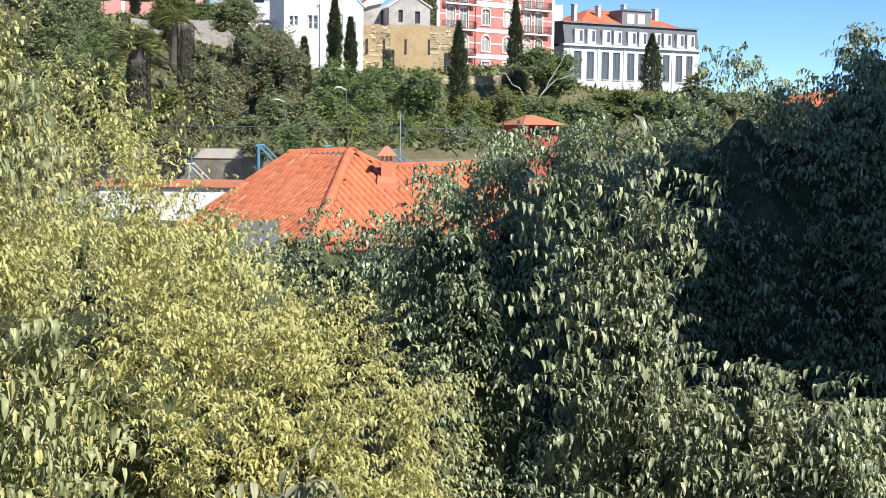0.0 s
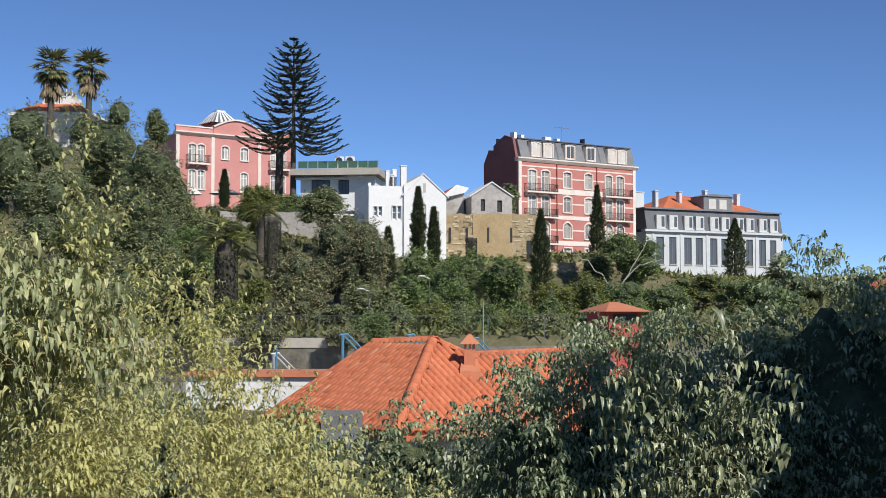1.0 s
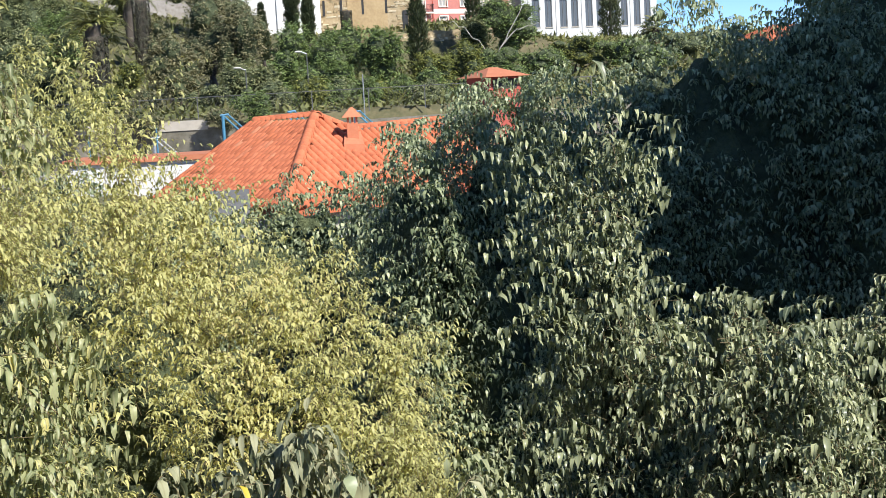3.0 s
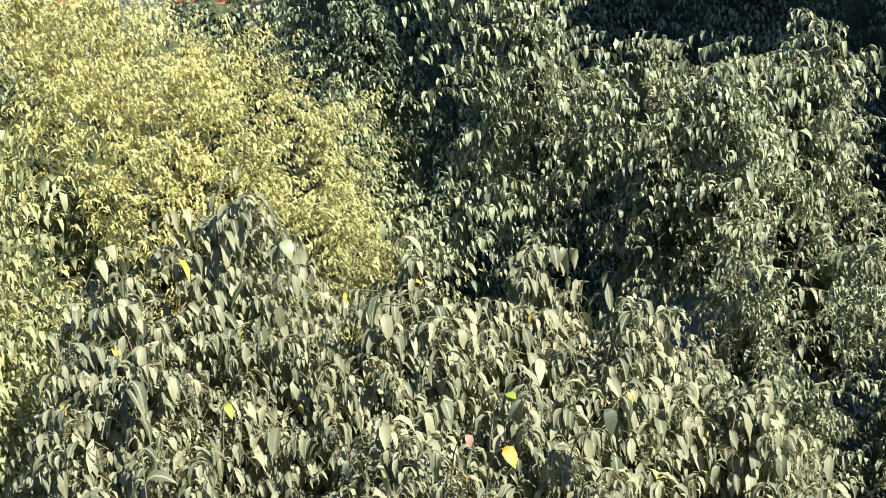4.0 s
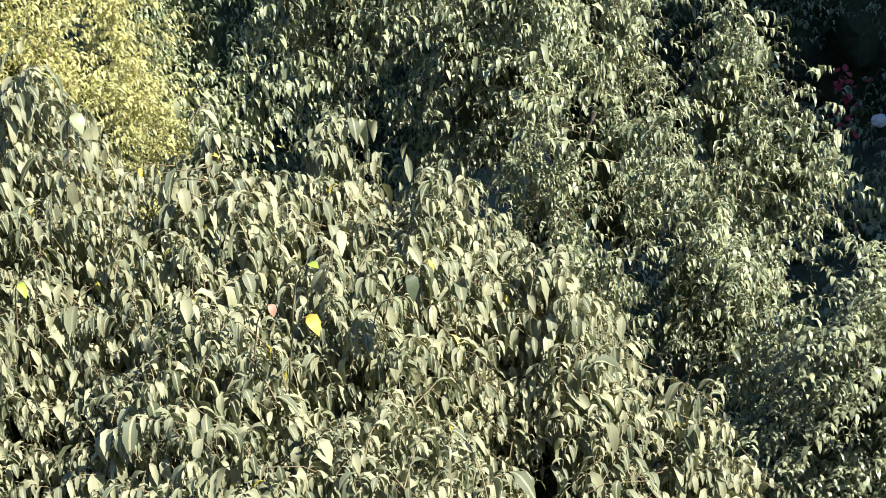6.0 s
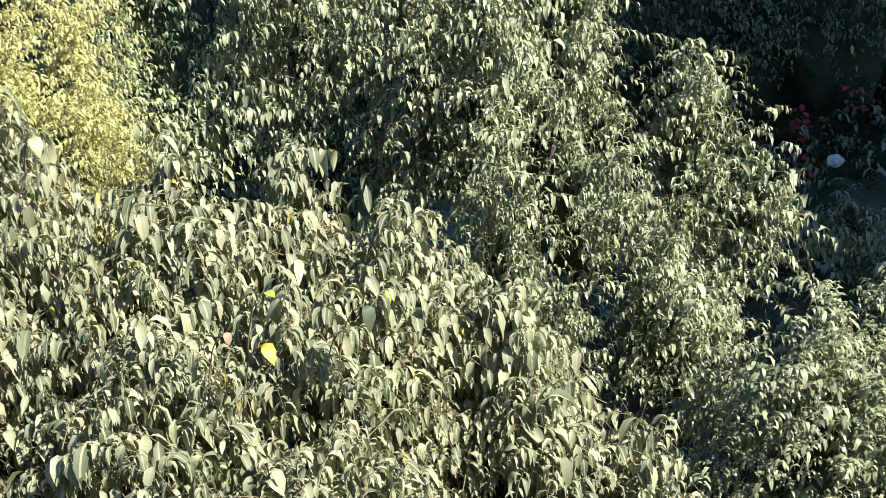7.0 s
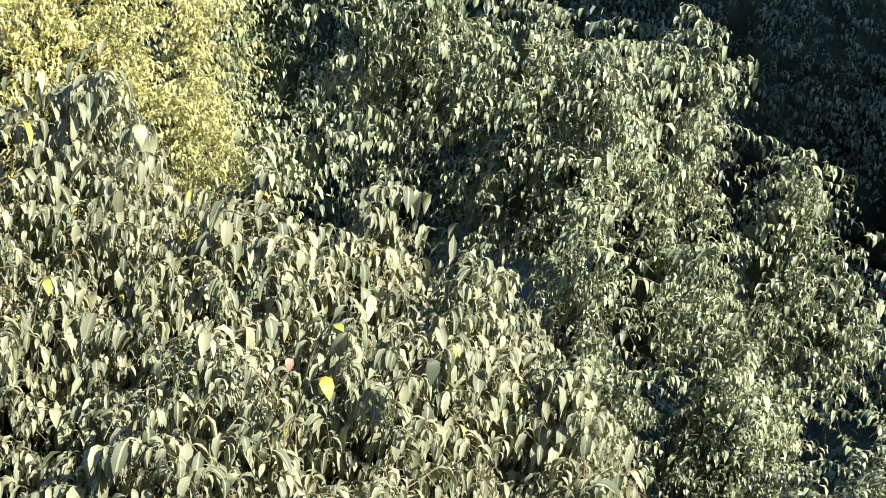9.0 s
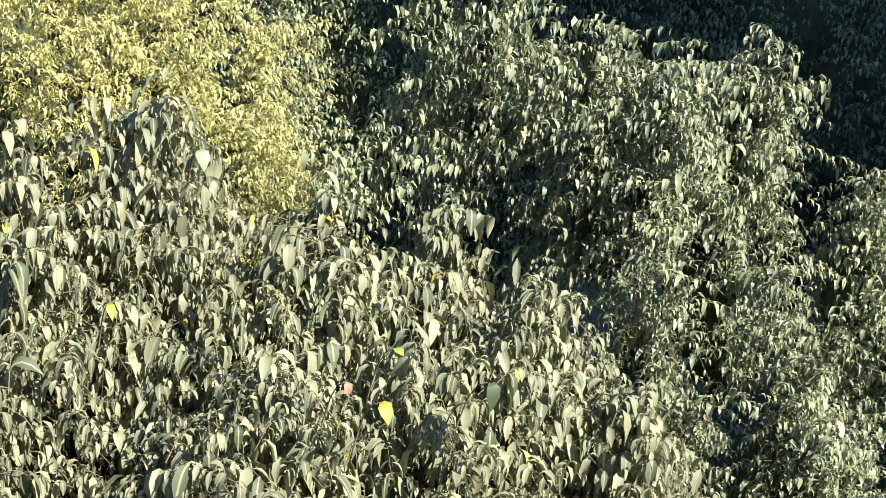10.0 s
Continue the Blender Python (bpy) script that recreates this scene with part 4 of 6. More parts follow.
rubble_wall("wall_garden", "pale stone garden wall under the hedge", -22.5, -8.6, 139.0, 14.5, 19.7, 23, OLD_PLASTER, OLD_PLASTER, 70, 0.6)


# ---- flat-roofed house with a terrace ----
def terrace_house():
    h = thing("terrace_house", "low beige flat-roofed house with a screened roof terrace", "house", pose(-15.5, 150, -0.2, 0, 0, -6))
    holes = [(1.2, 3.3, 22.8, 24.3), (4.2, 5.4, 22.6, 24.2)]
    bm = bmesh.new()
    wall_with_openings(bm, 0, 8.3, 17, 24.6, holes, 0.3)
    part("front_wall", bm, WHITE, h, "off-white front")
    part("core", one_box(0, 8.3, 0.31, 7, 17, 24.55), WHITE, h)
    for a, b, c, d in holes:
        window(h, a, b, c, d, None, 0, 0, 2, 0, IRON)
    part("roof_slab", one_box(-0.8, 8.9, -1.6, 7.2, 24.6, 25.3), CONCRETE, h, "beige concrete roof slab")
    part("canopy", one_box(-0.4, 5.2, -1.0, -0.004, 24.2, 24.35), CANVAS, h)
    for i in range(9):
        part("screen_post", one_box(i * 1.1 - 0.03, i * 1.1 + 0.03, -1.43, -1.37, 25.3, 26.2), STEEL, h)
    for i in range(8):
        part("screen", one_box(i * 1.1 + 0.05, i * 1.1 + 1.05, -1.42, -1.39, 25.35, 26.1), GREEN_NET, h)
    part("penthouse", one_box(3.6, 6.6, 1.5, 4.5, 25.3, 26.0), WHITE, h, "white rooftop shed")
    for u in (3.5, 4.7):
        ac = part("air_conditioner", one_box(u, u + 0.95, 1.6, 2.0, 26.0, 26.95), WHITE, h, "white air-conditioning unit")
        bm = bmesh.new()
        bmesh.ops.create_cone(bm, cap_ends=True, segments=16, radius1=0.36, radius2=0.36, depth=0.04, matrix=Matrix.Translation((u + 0.48, 1.585, 26.5)) @ Euler((radians(90), 0, 0)).to_matrix().to_4x4())
        part("fan_grille", bm, IRON, ac)


terrace_house()


# ---- red-roofed house behind the palms ----
def palm_house():
    h = thing("hilltop_house", "hilltop house with a red roof and a white lantern", "house", pose(-60.5, 192, 0))
    part("front_wall", one_box(0, 11, 0, 10, 28, 37.4), CREAM, h)
    for u in (2.0, 5.0, 8.2):
        window(h, u, u + 1.0, 33.2, 35.6, WHITE, 0.15, 0, 1, 0.7, WHITE, True, GLASS, -0.25)
    part("cornice", one_box(-0.4, 11.4, -0.4, 10.4, 37.4, 37.8), WHITE, h)
    part("tiled_roof", hip_solid(-0.3, 11.3, -0.3, 10.3, 37.8, 40.3, 4.2), TILE_BULK, h, "red clay tile hip roof")
    lan = part("lantern", one_box(3.3, 7.9, 3.2, 7.0, 39.2, 40.6), WHITE, h, "white rooftop lantern")
    bm = bmesh.new()
    bmesh.ops.create_uvsphere(bm, u_segments=16, v_segments=8, radius=1)
    bmesh.ops.delete(bm, geom=[v for v in bm.verts if v.co.z < -0.05], context="VERTS")
    for v in bm.verts:
        v.co = Vector((5.6 + v.co.x * 2.3, 5.1 + v.co.y * 1.9, 40.6 + v.co.z * 1.1))
    part("dome", bm, ZINC, lan)
    for i in range(7):
        a = math.pi * i / 6
        part("rib", one_box(5.6 - 2.3 * math.cos(a) - 0.06, 5.6 - 2.3 * math.cos(a) + 0.06, 3.1, 3.25, 40.6, 40.65 + 1.1 * math.sin(a) + 0.1), WHITE, lan)


palm_house()


# ---- house with the orange hip roof ----
def roof_house():
    h = thing("tile_roof_house", "low house with an orange barrel-tile roof", "house")
    C = Vector((-1.21, 37.0, 5.88))
    u, v = Vector((-0.58, 0.815, 0)), Vector((0.815, 0.58, 0))
    run, rise = 4.13, 2.34
    A = C + run * (u + v) + Vector((0, 0, rise))
    B = A + u * 3.4 + Vector((0, 0, -0.12))
    left_eave = C + u * (run + 3.4)
    R = C + v * 9.4
    W = A + v * 1.3 - Vector((0, 0, 0.5))
    W2 = R + u * run + Vector((0, 0, rise - 0.42))
    up = Vector((0, 0, 0.1))
    part("roof_deck_left", tilted_quad([C - up, left_eave - up, B - up, A - up], 0.12), TILE_BULK, h)
    part("roof_deck_right", tilted_quad([C - up, A - up, W - up, W2 - up, R - up], 0.12), TILE_BULK, h)
    part("roof_deck_back", tilted_quad([W - up, W2 - up, W2 + u * 4 - Vector((0, 0, 2)), W + u * 4 - Vector((0, 0, 2))], 0.12), TILE_BULK, h)
    part("roof_deck_rear", tilted_quad([A - up, B - up, B + v * 4.9 - Vector((0, 0, 2.2)), A + v * 4.9 - Vector((0, 0, 2.2))], 0.12), TILE_BULK, h)
    inn = 0.45
    bm = bmesh.new()
    p = [C + inn * (u + v), left_eave + inn * v - 0.3 * u, left_eave + 9.4 * v - 0.3 * u, R - inn * v + 9 * u, R - inn * v + inn * u]
    lo = [bm.verts.new((q.x, q.y, ground_at(q.x, q.y) - 0.5)) for q in p]
    hi = [bm.verts.new((q.x, q.y, 5.9)) for q in p]
    bm.faces.new(hi)
    for i in range(len(p)):
        j = (i + 1) % len(p)
        bm.faces.new((lo[i], lo[j], hi[j], hi[i]))
    bmesh.ops.recalc_face_normals(bm, faces=bm.faces)
    part("wall", bm, OLD_PLASTER, h)
    part("verge_gable", tilted_quad([left_eave - 0.3 * u - up * 2, B - 0.3 * u - up * 2, B - 0.3 * u - Vector((0, 0, 2.4)), left_eave - 0.3 * u - Vector((0, 0, 0.4))], 0.05), OLD_PLASTER, h)
    # barrel tiles: one shared piece, laid in columns down the slopes
    bm = bmesh.new()
    ring = []
    for s, rad, z in ((0.0, 0.092, 0.03), (1.0, 0.118, 0.0)):
        ring.append([bm.verts.new((rad * math.cos(a), -0.46 * s, 0.95 * rad * math.sin(a) + z)) for a in [math.pi * k / 5 for k in range(6)]])
    for i in range(5):
        bm.faces.new((ring[0][i], ring[0][i + 1], ring[1][i + 1], ring[1][i]))
    lipped = [bm.verts.new((q.co.x * 0.86, q.co.y, q.co.z * 0.8 - 0.006)) for q in ring[1]]
    for i in range(5):
        bm.faces.new((ring[1][i], ring[1][i + 1], lipped[i + 1], lipped[i]))
    tile = bpy.data.meshes.new("roof_tile")
    bm.to_mesh(tile)
    bm.free()
    tile.materials.append(TERRACOTTA)
    tile.polygons.foreach_set("use_smooth", [True] * 5 + [False] * 5)
    rng = np.random.default_rng(8)
    spots = []
    pitch = math.atan2(rise, run)
    slope_len = math.hypot(run, rise)
    for side in (0, 1):
        along, down = (u, -v) if side == 0 else (v, -u)
        length = run + 3.4 if side == 0 else 9.4
        dn = (down * run - Vector((0, 0, rise))).normalized()
        xx = along if side == 1 else -along
        nn = xx.cross(-dn).normalized()
        rot = Matrix((xx, -dn, nn)).transposed()
        a = 0.12
        while a < length:
            reach = min(1.0, a / run) if a < run else 1.0
            if side == 1 and a > run:
                reach = 1 - 0.42 / rise if a > run + 1.3 else 1 - 0.42 / rise * (a - run) / 1.3
            n = int(reach * slope_len / 0.37)
            for k in range(n):
                d = slope_len - 0.02 - k * 0.37
                foot = C + along * a - down * (run * 1.0) + Vector((0, 0, rise))
                pos = foot + dn * (d - 0.4) + nn * 0.012
                spots.append((pos, rot, side))
            a += 0.25
    spots.sort(key=lambda q: (q[0] - Vector((0, 36, 7))).length)
    bulk = []
    base_v = np.array([q.co[:] for q in tile.vertices])
    faces = [tuple(q.vertices) for q in tile.polygons]
    for i, (pos, rot, side) in enumerate(spots):
        j = Euler(rng.uniform(-0.012, 0.012, 3)).to_matrix()
        m = rot @ j
        pos = pos + Vector(rng.uniform(-0.006, 0.006, 3))
        if i < 300:
            o = new("roof_tile", tile)
            o.parent = h
            o.matrix_world = Matrix.Translation(pos) @ m.to_4x4()
        else:
            bulk.append(base_v @ np.array(m).T + np.array(pos))
    mesh_part("roof_tiles", raw_mesh("roof_tiles", np.array(bulk).reshape(-1, 3), faces, len(bulk), len(base_v)), TILE_SHARDS, h)["kind"] = "stuff"
    # ridge caps
    for a, b in ((A, B), (C, A), (A, W), (W, W2), (W + u * 0.0, W + u * 3.0)):
        d = b - a
        n = max(2, int(d.length / 0.3))
        x = d.normalized()
        side = x.cross(Vector((0, 0, 1))).normalized()
        m = Matrix((side, x, side.cross(x).normalized())).transposed().to_4x4() @ Matrix.Diagonal((1.5, 1.05, 1.5, 1))
        for i in range(n):
            o = new("ridge_tile", tile)
            o.parent = h
            o.matrix_world = Matrix.Translation(a + d * ((i + 1) / n) + Vector((0, 0, 0.045))) @ m
    # chimney
    c = Vector((0.88, 41.6, 0))
    ch = part("chimney", one_box(c.x - 0.17, c.x + 0.17, c.y - 0.17, c.y + 0.17, 6.9, 8.02), CLAY, h, "clay-rendered chimney with a pyramid cap")
    part("chimney_foot", tilted_quad([(c.x - 0.3, c.y - 0.5, 7.42), (c.x + 0.32, c.y - 0.4, 7.38), (c.x + 0.24, c.y + 0.2, 7.75), (c.x - 0.24, c.y + 0.2, 7.75)], 0.3), CLAY, ch)
    for i, (dx, dy) in enumerate(((-0.13, -0.13), (0.13, -0.13), (0.13, 0.13), (-0.13, 0.13), (0, -0.13))):
        part("chimney_pier", one_box(c.x + dx - 0.03, c.x + dx + 0.03, c.y + dy - 0.03, c.y + dy + 0.03, 8.02, 8.2), CLAY, ch)
    bm = bmesh.new()
    bmesh.ops.create_cone(bm, cap_ends=True, segments=4, radius1=0.44, radius2=0.05, depth=0.3, matrix=Matrix.Translation((c.x, c.y, 8.35)) @ Euler((0, 0, radians(45))).to_matrix().to_4x4())
    part("chimney_cap", bm, CLAY, ch)
    # grey parapet under the front eave
    part("eave_wall", one_box(-3.2, -2.1, 37.0, 37.25, 3.0, 6.5), ZINC, h)


TILE_SHARDS = leafy("terracotta_tiles", [(0, (0.47, 0.135, 0.06)), (0.5, (0.55, 0.16, 0.07)), (0.85, (0.60, 0.19, 0.09)), (1, (0.62, 0.26, 0.14))], 0.85, 0.0)
roof_house()

# ---- court, fence and low white building ----
tagged(part("court", one_box(-30, 16, 49.5, 57.9, 5.7, 6.28), COURT), "worn grey sports court surface", "court", kind="structure")
rw = rubble_wall("wall_retaining", "stained grey stone retaining wall behind the court", -45, 30, 58.0, 5.5, 7.85, 31, RETAIN, RETAIN, 0, 0.7)
part("coping", one_box(0, 40.2, -0.06, 0.8, 7.72, 8.12), CONCRETE, rw, "pale concrete coping")


def fence():
    f = thing("chain_link_fence", "tall chain-link fence with steel posts above the wall", "fence", pose(-34, 58.6, 8.1))
    for i in range(24):
        part("post", one_box(i * 2.4 - 0.02, i * 2.4 + 0.02, -0.02, 0.02, 0, 1.0), OLD_STEEL, f)
    for i in range(23):
        bm = bmesh.new()
        for k in range(12):
            for s in (1, -1):
                x0 = i * 2.4 + 0.05 + k * 0.2
                x1 = x0 + s * 0.5
                if i * 2.4 <= x1 <= (i + 1) * 2.4:
                    d = 0.003
                    vs = [bm.verts.new(q) for q in ((x0 - d, s * 0.004, 0.05), (x0 + d, s * 0.004, 0.05), (x1 + d, s * 0.004, 0.96), (x1 - d, s * 0.004, 0.96))]
                    bm.faces.new(vs)
        box(bm, i * 2.4 + 0.03, i * 2.4 + 2.37, -0.01, 0.01, 0.95, 0.975)
        part("mesh_panel", bm, OLD_STEEL, f)


fence()


def bar_between(bm, a, b, r):
    a, b = Vector(a), Vector(b)
    m = (b - a).to_track_quat("Z", "Y").to_matrix().to_4x4()
    bmesh.ops.create_cone(bm, cap_ends=True, segments=8, radius1=r, radius2=r, depth=(b - a).length, matrix=Matrix.Translation((a + b) / 2) @ m)


def court_frame(x, y, mat, tall=2.0, seed=0):
    """A leaning sports frame: an upright, two raking stays and a cross bar."""
    f = thing("court_frame", "blue-painted steel sports frame beside the court", "goal frame", pose(x, y, 6.28), "sports frames")
    for name, a, b, r in (("upright", (0, 0, 0), (0, 0, tall), 0.06), ("stay", (0, 0.05, tall), (1.0, 0.3, tall - 1.05), 0.035), ("stay", (0.18, 0.05, tall + 0.03), (1.15, 0.3, tall - 0.95), 0.03),
                          ("crossbar", (-0.1, 0, tall), (0.22, 0.08, tall + 0.03), 0.04), ("rear_upright", (1.1, 0.32, 0), (1.1, 0.32, tall - 0.9), 0.04)):
        bm = bmesh.new()
        bar_between(bm, a, b, r)
        part(name, bm, mat, f)


court_frame(-3.75, 52.5, BLUE, 2.05)
court_frame(-1.3, 56.0, BLUE, 2.0)
court_frame(1.35, 56.5, BLUE, 1.85)
court_frame(-6.5, 53.5, STEEL, 1.3)
for x, y in ((-8.8, 52.5), (-6.3, 52.8)):
    f = thing("post", "pale blue steel post", "post", pose(x, y, 6.28))
    bm = bmesh.new()
    bar_between(bm, (0, 0, 0), (0, 0, 1.7), 0.03)
    part("pole", bm, BLUE, f)

lw = thing("low_white_building", "low white building with a red tile coping", "building", pose(-8.6, 46.5, 0, 0, 0, -2))
part("wall", one_box(0, 6.6, 0, 2.5, 3.5, 7.0), WHITE, lw)
part("coping", one_box(-0.1, 6.7, -0.15, 2.6, 7.0, 7.17), CLAY, lw, "red tile coping")


def red_building():
    h = thing("red_building", "small red-rendered building with a flat tiled top", "building", pose(5.8, 47.5, 0, 0, 0, 14))
    part("wall", one_box(0, 1.2, 0, 2.2, 4.0, 9.2), RED_PAINT, h)
    # dark strip on the wall face in place of a shaded hollow
    part("recess_shade", one_box(0.15, 1.05, -0.02, -0.004, 8.8, 9.12), IRON, h)
    part("roof_slab", hip_solid(-0.25, 1.45, -0.4, 2.6, 9.2, 9.55, 0.7), CLAY, h, "faded red roof")


red_building()
fh = thing("distant_house", "distant white house with a red tile roof", "house", pose(42, 125, -0.45, 0, 0, 20))
part("wall", one_box(0, 12, 0, 8, 7, 12.0), WHITE, fh)
part("roof", hip_solid(-0.4, 12.4, -0.4, 8.4, 12.0, 13.6, 3.5), TILE_BULK, fh, "red tile roof")
for i in range(4):
    part("window", one_box(1.2 + i * 2.8, 2.3 + i * 2.8, -0.02, -0.004, 9.8, 11.4), GLASS, fh)


# ---- lamps and poles ----
def street_lamp(x, y, tall, group="street lamps"):
    z = ground_at(x, y)
    f = thing("street_lamp", "slim grey street lamp on the slope", "street lamp", pose(x, y, z), group)
    bm = bmesh.new()
    bmesh.ops.create_cone(bm, cap_ends=True, segments=10, radius1=0.04, radius2=0.025, depth=tall, matrix=Matrix.Translation((0, 0, tall / 2)))
    part("pole", bm, OLD_STEEL, f)
    bm = bmesh.new()
    bar_between(bm, (0, 0, tall), (-0.35, -0.1, tall + 0.12), 0.03)
    part("arm", bm, STEEL, f)
    bm = bmesh.new()
    bmesh.ops.create_uvsphere(bm, u_segments=12, v_segments=8, radius=1)
    for q in bm.verts:
        q.co = Vector((q.co.x * 0.2 - 0.4, q.co.y * 0.09 - 0.12, q.co.z * 0.05 + tall + 0.12))
    part("lamp_head", bm, CANVAS, f)


street_lamp(-3.7, 70, 2.1)
street_lamp(-0.6, 70, 2.75)
f = thing("flagpole", "thin white pole behind the house", "pole", pose(1.75, 57.0, 6.2))
bm = bmesh.new()
bar_between(bm, (0, 0, 0), (0, 0, 3.45), 0.022)
part("pole", bm, STEEL, f)


def parasol(x, y, z, r):
    f = thing("parasol", "white garden parasol on the terrace", "parasol", pose(x, y, z))
    bm = bmesh.new()
    bmesh.ops.create_cone(bm, cap_ends=False, segments=8, radius1=r, radius2=0.05, depth=0.75, matrix=Matrix.Translation((0, 0, 2.6)))
    part("canopy", bm, CANVAS, f)
    bm = bmesh.new()
    bar_between(bm, (0, 0, -1.5), (0, 0, 2.9), 0.05)
    part("pole", bm, STEEL, f)


parasol(-24.6, 155, 20.7, 1.9)
parasol(-28.6, 158, 20.9, 1.0)


# ---- trees of the hillside ----
def clumps(rng, c, rx, rz, n=9, flat=1.0):
    """Uneven sub-crowns that make up a crown."""
    out = [((c[0], c[1], c[2]), (rx * 0.62, rx * 0.62, rz * 0.66))]
    for i in range(n):
        d = unit(rng.normal(size=3) + np.array([0, -0.15, 0.15]))
        k = rng.uniform(0.45, 0.72)
        s = rng.uniform(0.26, 0.46)
        out.append(((c[0] + d[0] * rx * k, c[1] + d[1] * rx * k, c[2] + d[2] * rz * k), (rx * s, rx * s, rz * s * flat)))
    return out


def hill_tree(name, label, seed, x, y, z0, z1, rx, mat, leaf=0.3, trunk=0.22, n=9, keep=None):
    rng = np.random.default_rng(seed)
    g = ground_at(x, y)
    rz = (z1 - z0) / 2
    blobs = clumps(rng, (x, y, (z0 + z1) / 2), rx, rz, n)
    twigs = int(min(420 if name == "shrub" else 900, 9.0 * (rx * rx + 2 * rx * rz) / (6 * 0.25 * leaf * leaf)))
    return broadleaf(name, label, "tree" if name != "shrub" else "shrub", seed, (x, y, g), blobs, twigs, 6, leaf, mat, twig=leaf * 2.6, keep=keep, fine=3, droop=0.5,
                     depth=leaf * 2.4, arch=0.25, trunk=trunk, limbs=6, lumps=0.34, sides=0, slim=0.6, core=0.72)


def front(p, n):
    return np.where((n[:, 1] < 0.25) & (n[:, 2] > -0.6), 1.0, 0.12)


def T(name, label, seed, px, top, low, half, D, mat, leaf=0.3, **k):
    """A tree D metres off, px and half across, top and low above the eye, all as hundredths of its distance."""
    s = D / 100
    hill_tree(name, label, seed, px * s, D, 9 + low * s, 9 + top * s, half * s, mat, leaf * 0.85, keep=front, **k)


EVERGREEN = "broad dark evergreen tree on the hillside"
T("tree", EVERGREEN, 101, -31.5, 15.3, 7.0, 4.3, 125, DARK_LEAF, 0.32)
T("tree", EVERGREEN, 102, -24.9, 16.4, 8.5, 3.6, 135, DARK_LEAF, 0.32)
T("tree", EVERGREEN, 103, -21.5, 13.6, 5.0, 3.0, 118, DARK_LEAF, 0.3)
T("tree", "small round evergreen beside the villa", 104, -21.0, 15.4, 11.8, 1.2, 155, DARK_LEAF, 0.32)
T("tree", EVERGREEN, 105, -28.5, 12.0, 3.5, 4.0, 104, DARK_LEAF, 0.28)
T("tree", EVERGREEN, 106, -21.5, 9.4, 2.0, 2.8, 98, DARK_LEAF, 0.27)
T("tree", "light green tree low on the slope", 107, -26.0, 7.6, 1.5, 2.8, 84, LIGHT_LEAF, 0.22)
T("tree", "light green tree low on the slope", 108, -20.5, 6.0, 0.6, 2.0, 80, DARK_LEAF, 0.22)
T("tree", EVERGREEN, 109, -18.5, 7.8, 0.4, 2.2, 88, PINE_LEAF, 0.24)
T("tree", EVERGREEN, 110, -19.0, 9.6, 4.5, 2.2, 108, DARK_LEAF, 0.28)
T("tree", "umbrella-shaped olive-green tree by the garden wall", 111, -13.4, 10.0, 6.4, 2.0, 128, LIGHT_LEAF, 0.28)
T("tree", "brownish-green spreading tree on the slope", 112, -7.6, 8.2, 0.6, 3.5, 96, DRY_LEAF, 0.26)
T("tree", "brownish-green spreading tree on the slope", 113, -10.6, 5.2, -1.0, 2.4, 86, DRY_LEAF, 0.24)
T("tree", "brownish-green spreading tree on the slope", 114, -5.2, 7.5, 0.2, 2.2, 92, DRY_LEAF, 0.24)
T("tree", "dark bushy tree beside the white house", 115, -8.6, 9.6, 6.4, 2.1, 126, DARK_LEAF, 0.28)
PINE = "bright green bushy pine behind the fence"
T("tree", PINE, 121, -1.6, 6.2, -0.8, 2.4, 84, PINE_LEAF, 0.24)
T("tree", PINE, 122, 1.6, 5.6, -0.9, 2.6, 82, PINE_LEAF, 0.22)
T("tree", PINE, 123, 4.5, 4.7, -1.3, 2.3, 79, PINE_LEAF, 0.22)
T("tree", PINE, 124, -2.6, 3.6, -1.0, 1.9, 77, PINE_LEAF, 0.22)
T("tree", PINE, 125, 7.9, 3.3, -1.4, 1.9, 81, LIGHT_LEAF, 0.22)
T("tree", PINE, 126, -4.4, 2.4, -1.2, 1.5, 75, DARK_LEAF, 0.22)
T("tree", "round dark tree with a bare pale branch", 127, 13.9, 6.4, 1.6, 2.6, 118, PINE_LEAF, 0.28)
T("tree", "dark tree before the pink house", 128, 11.6, 5.2, 1.4, 1.3, 121, DARK_LEAF, 0.28)
T("tree", "dark tree beside the pink house", 129, 4.9, 10.0, 7.2, 0.9, 166, DARK_LEAF, 0.32)
SHRUB = "low bushy green shrub on the hillside"
T("shrub", SHRUB, 131, 18.6, 3.4, 0.6, 2.4, 112, LIGHT_LEAF, 0.26, trunk=0.08)
T("shrub", SHRUB, 132, 21.6, 3.0, 0.6, 2.0, 108, PINE_LEAF, 0.26, trunk=0.08)
T("shrub", SHRUB, 133, 10.4, 3.6, -0.2, 1.7, 100, LIGHT_LEAF, 0.24, trunk=0.08)
T("shrub", SHRUB, 134, -15.0, 1.6, -1.2, 2.0, 72, LIGHT_LEAF, 0.2, trunk=0.06)
T("shrub", SHRUB, 135, -11.5, 6.2, 3.4, 1.4, 108, DRY_LEAF, 0.24, trunk=0.06)
T("shrub", SHRUB, 136, -12.4, 1.0, -1.3, 1.6, 70, DRY_LEAF, 0.18, trunk=0.06)
T("shrub", SHRUB, 137, -8.0, 1.2, -1.2, 1.8, 71, DARK_LEAF, 0.18, trunk=0.06)
T("shrub", SHRUB, 138, -6.2, 0.2, -1.6, 0.9, 63, PINE_LEAF, 0.16, trunk=0.05)
T("shrub", SHRUB, 139, 1.7, 4.6, 3.2, 1.5, 122, DRY_LEAF, 0.24, trunk=0.06)
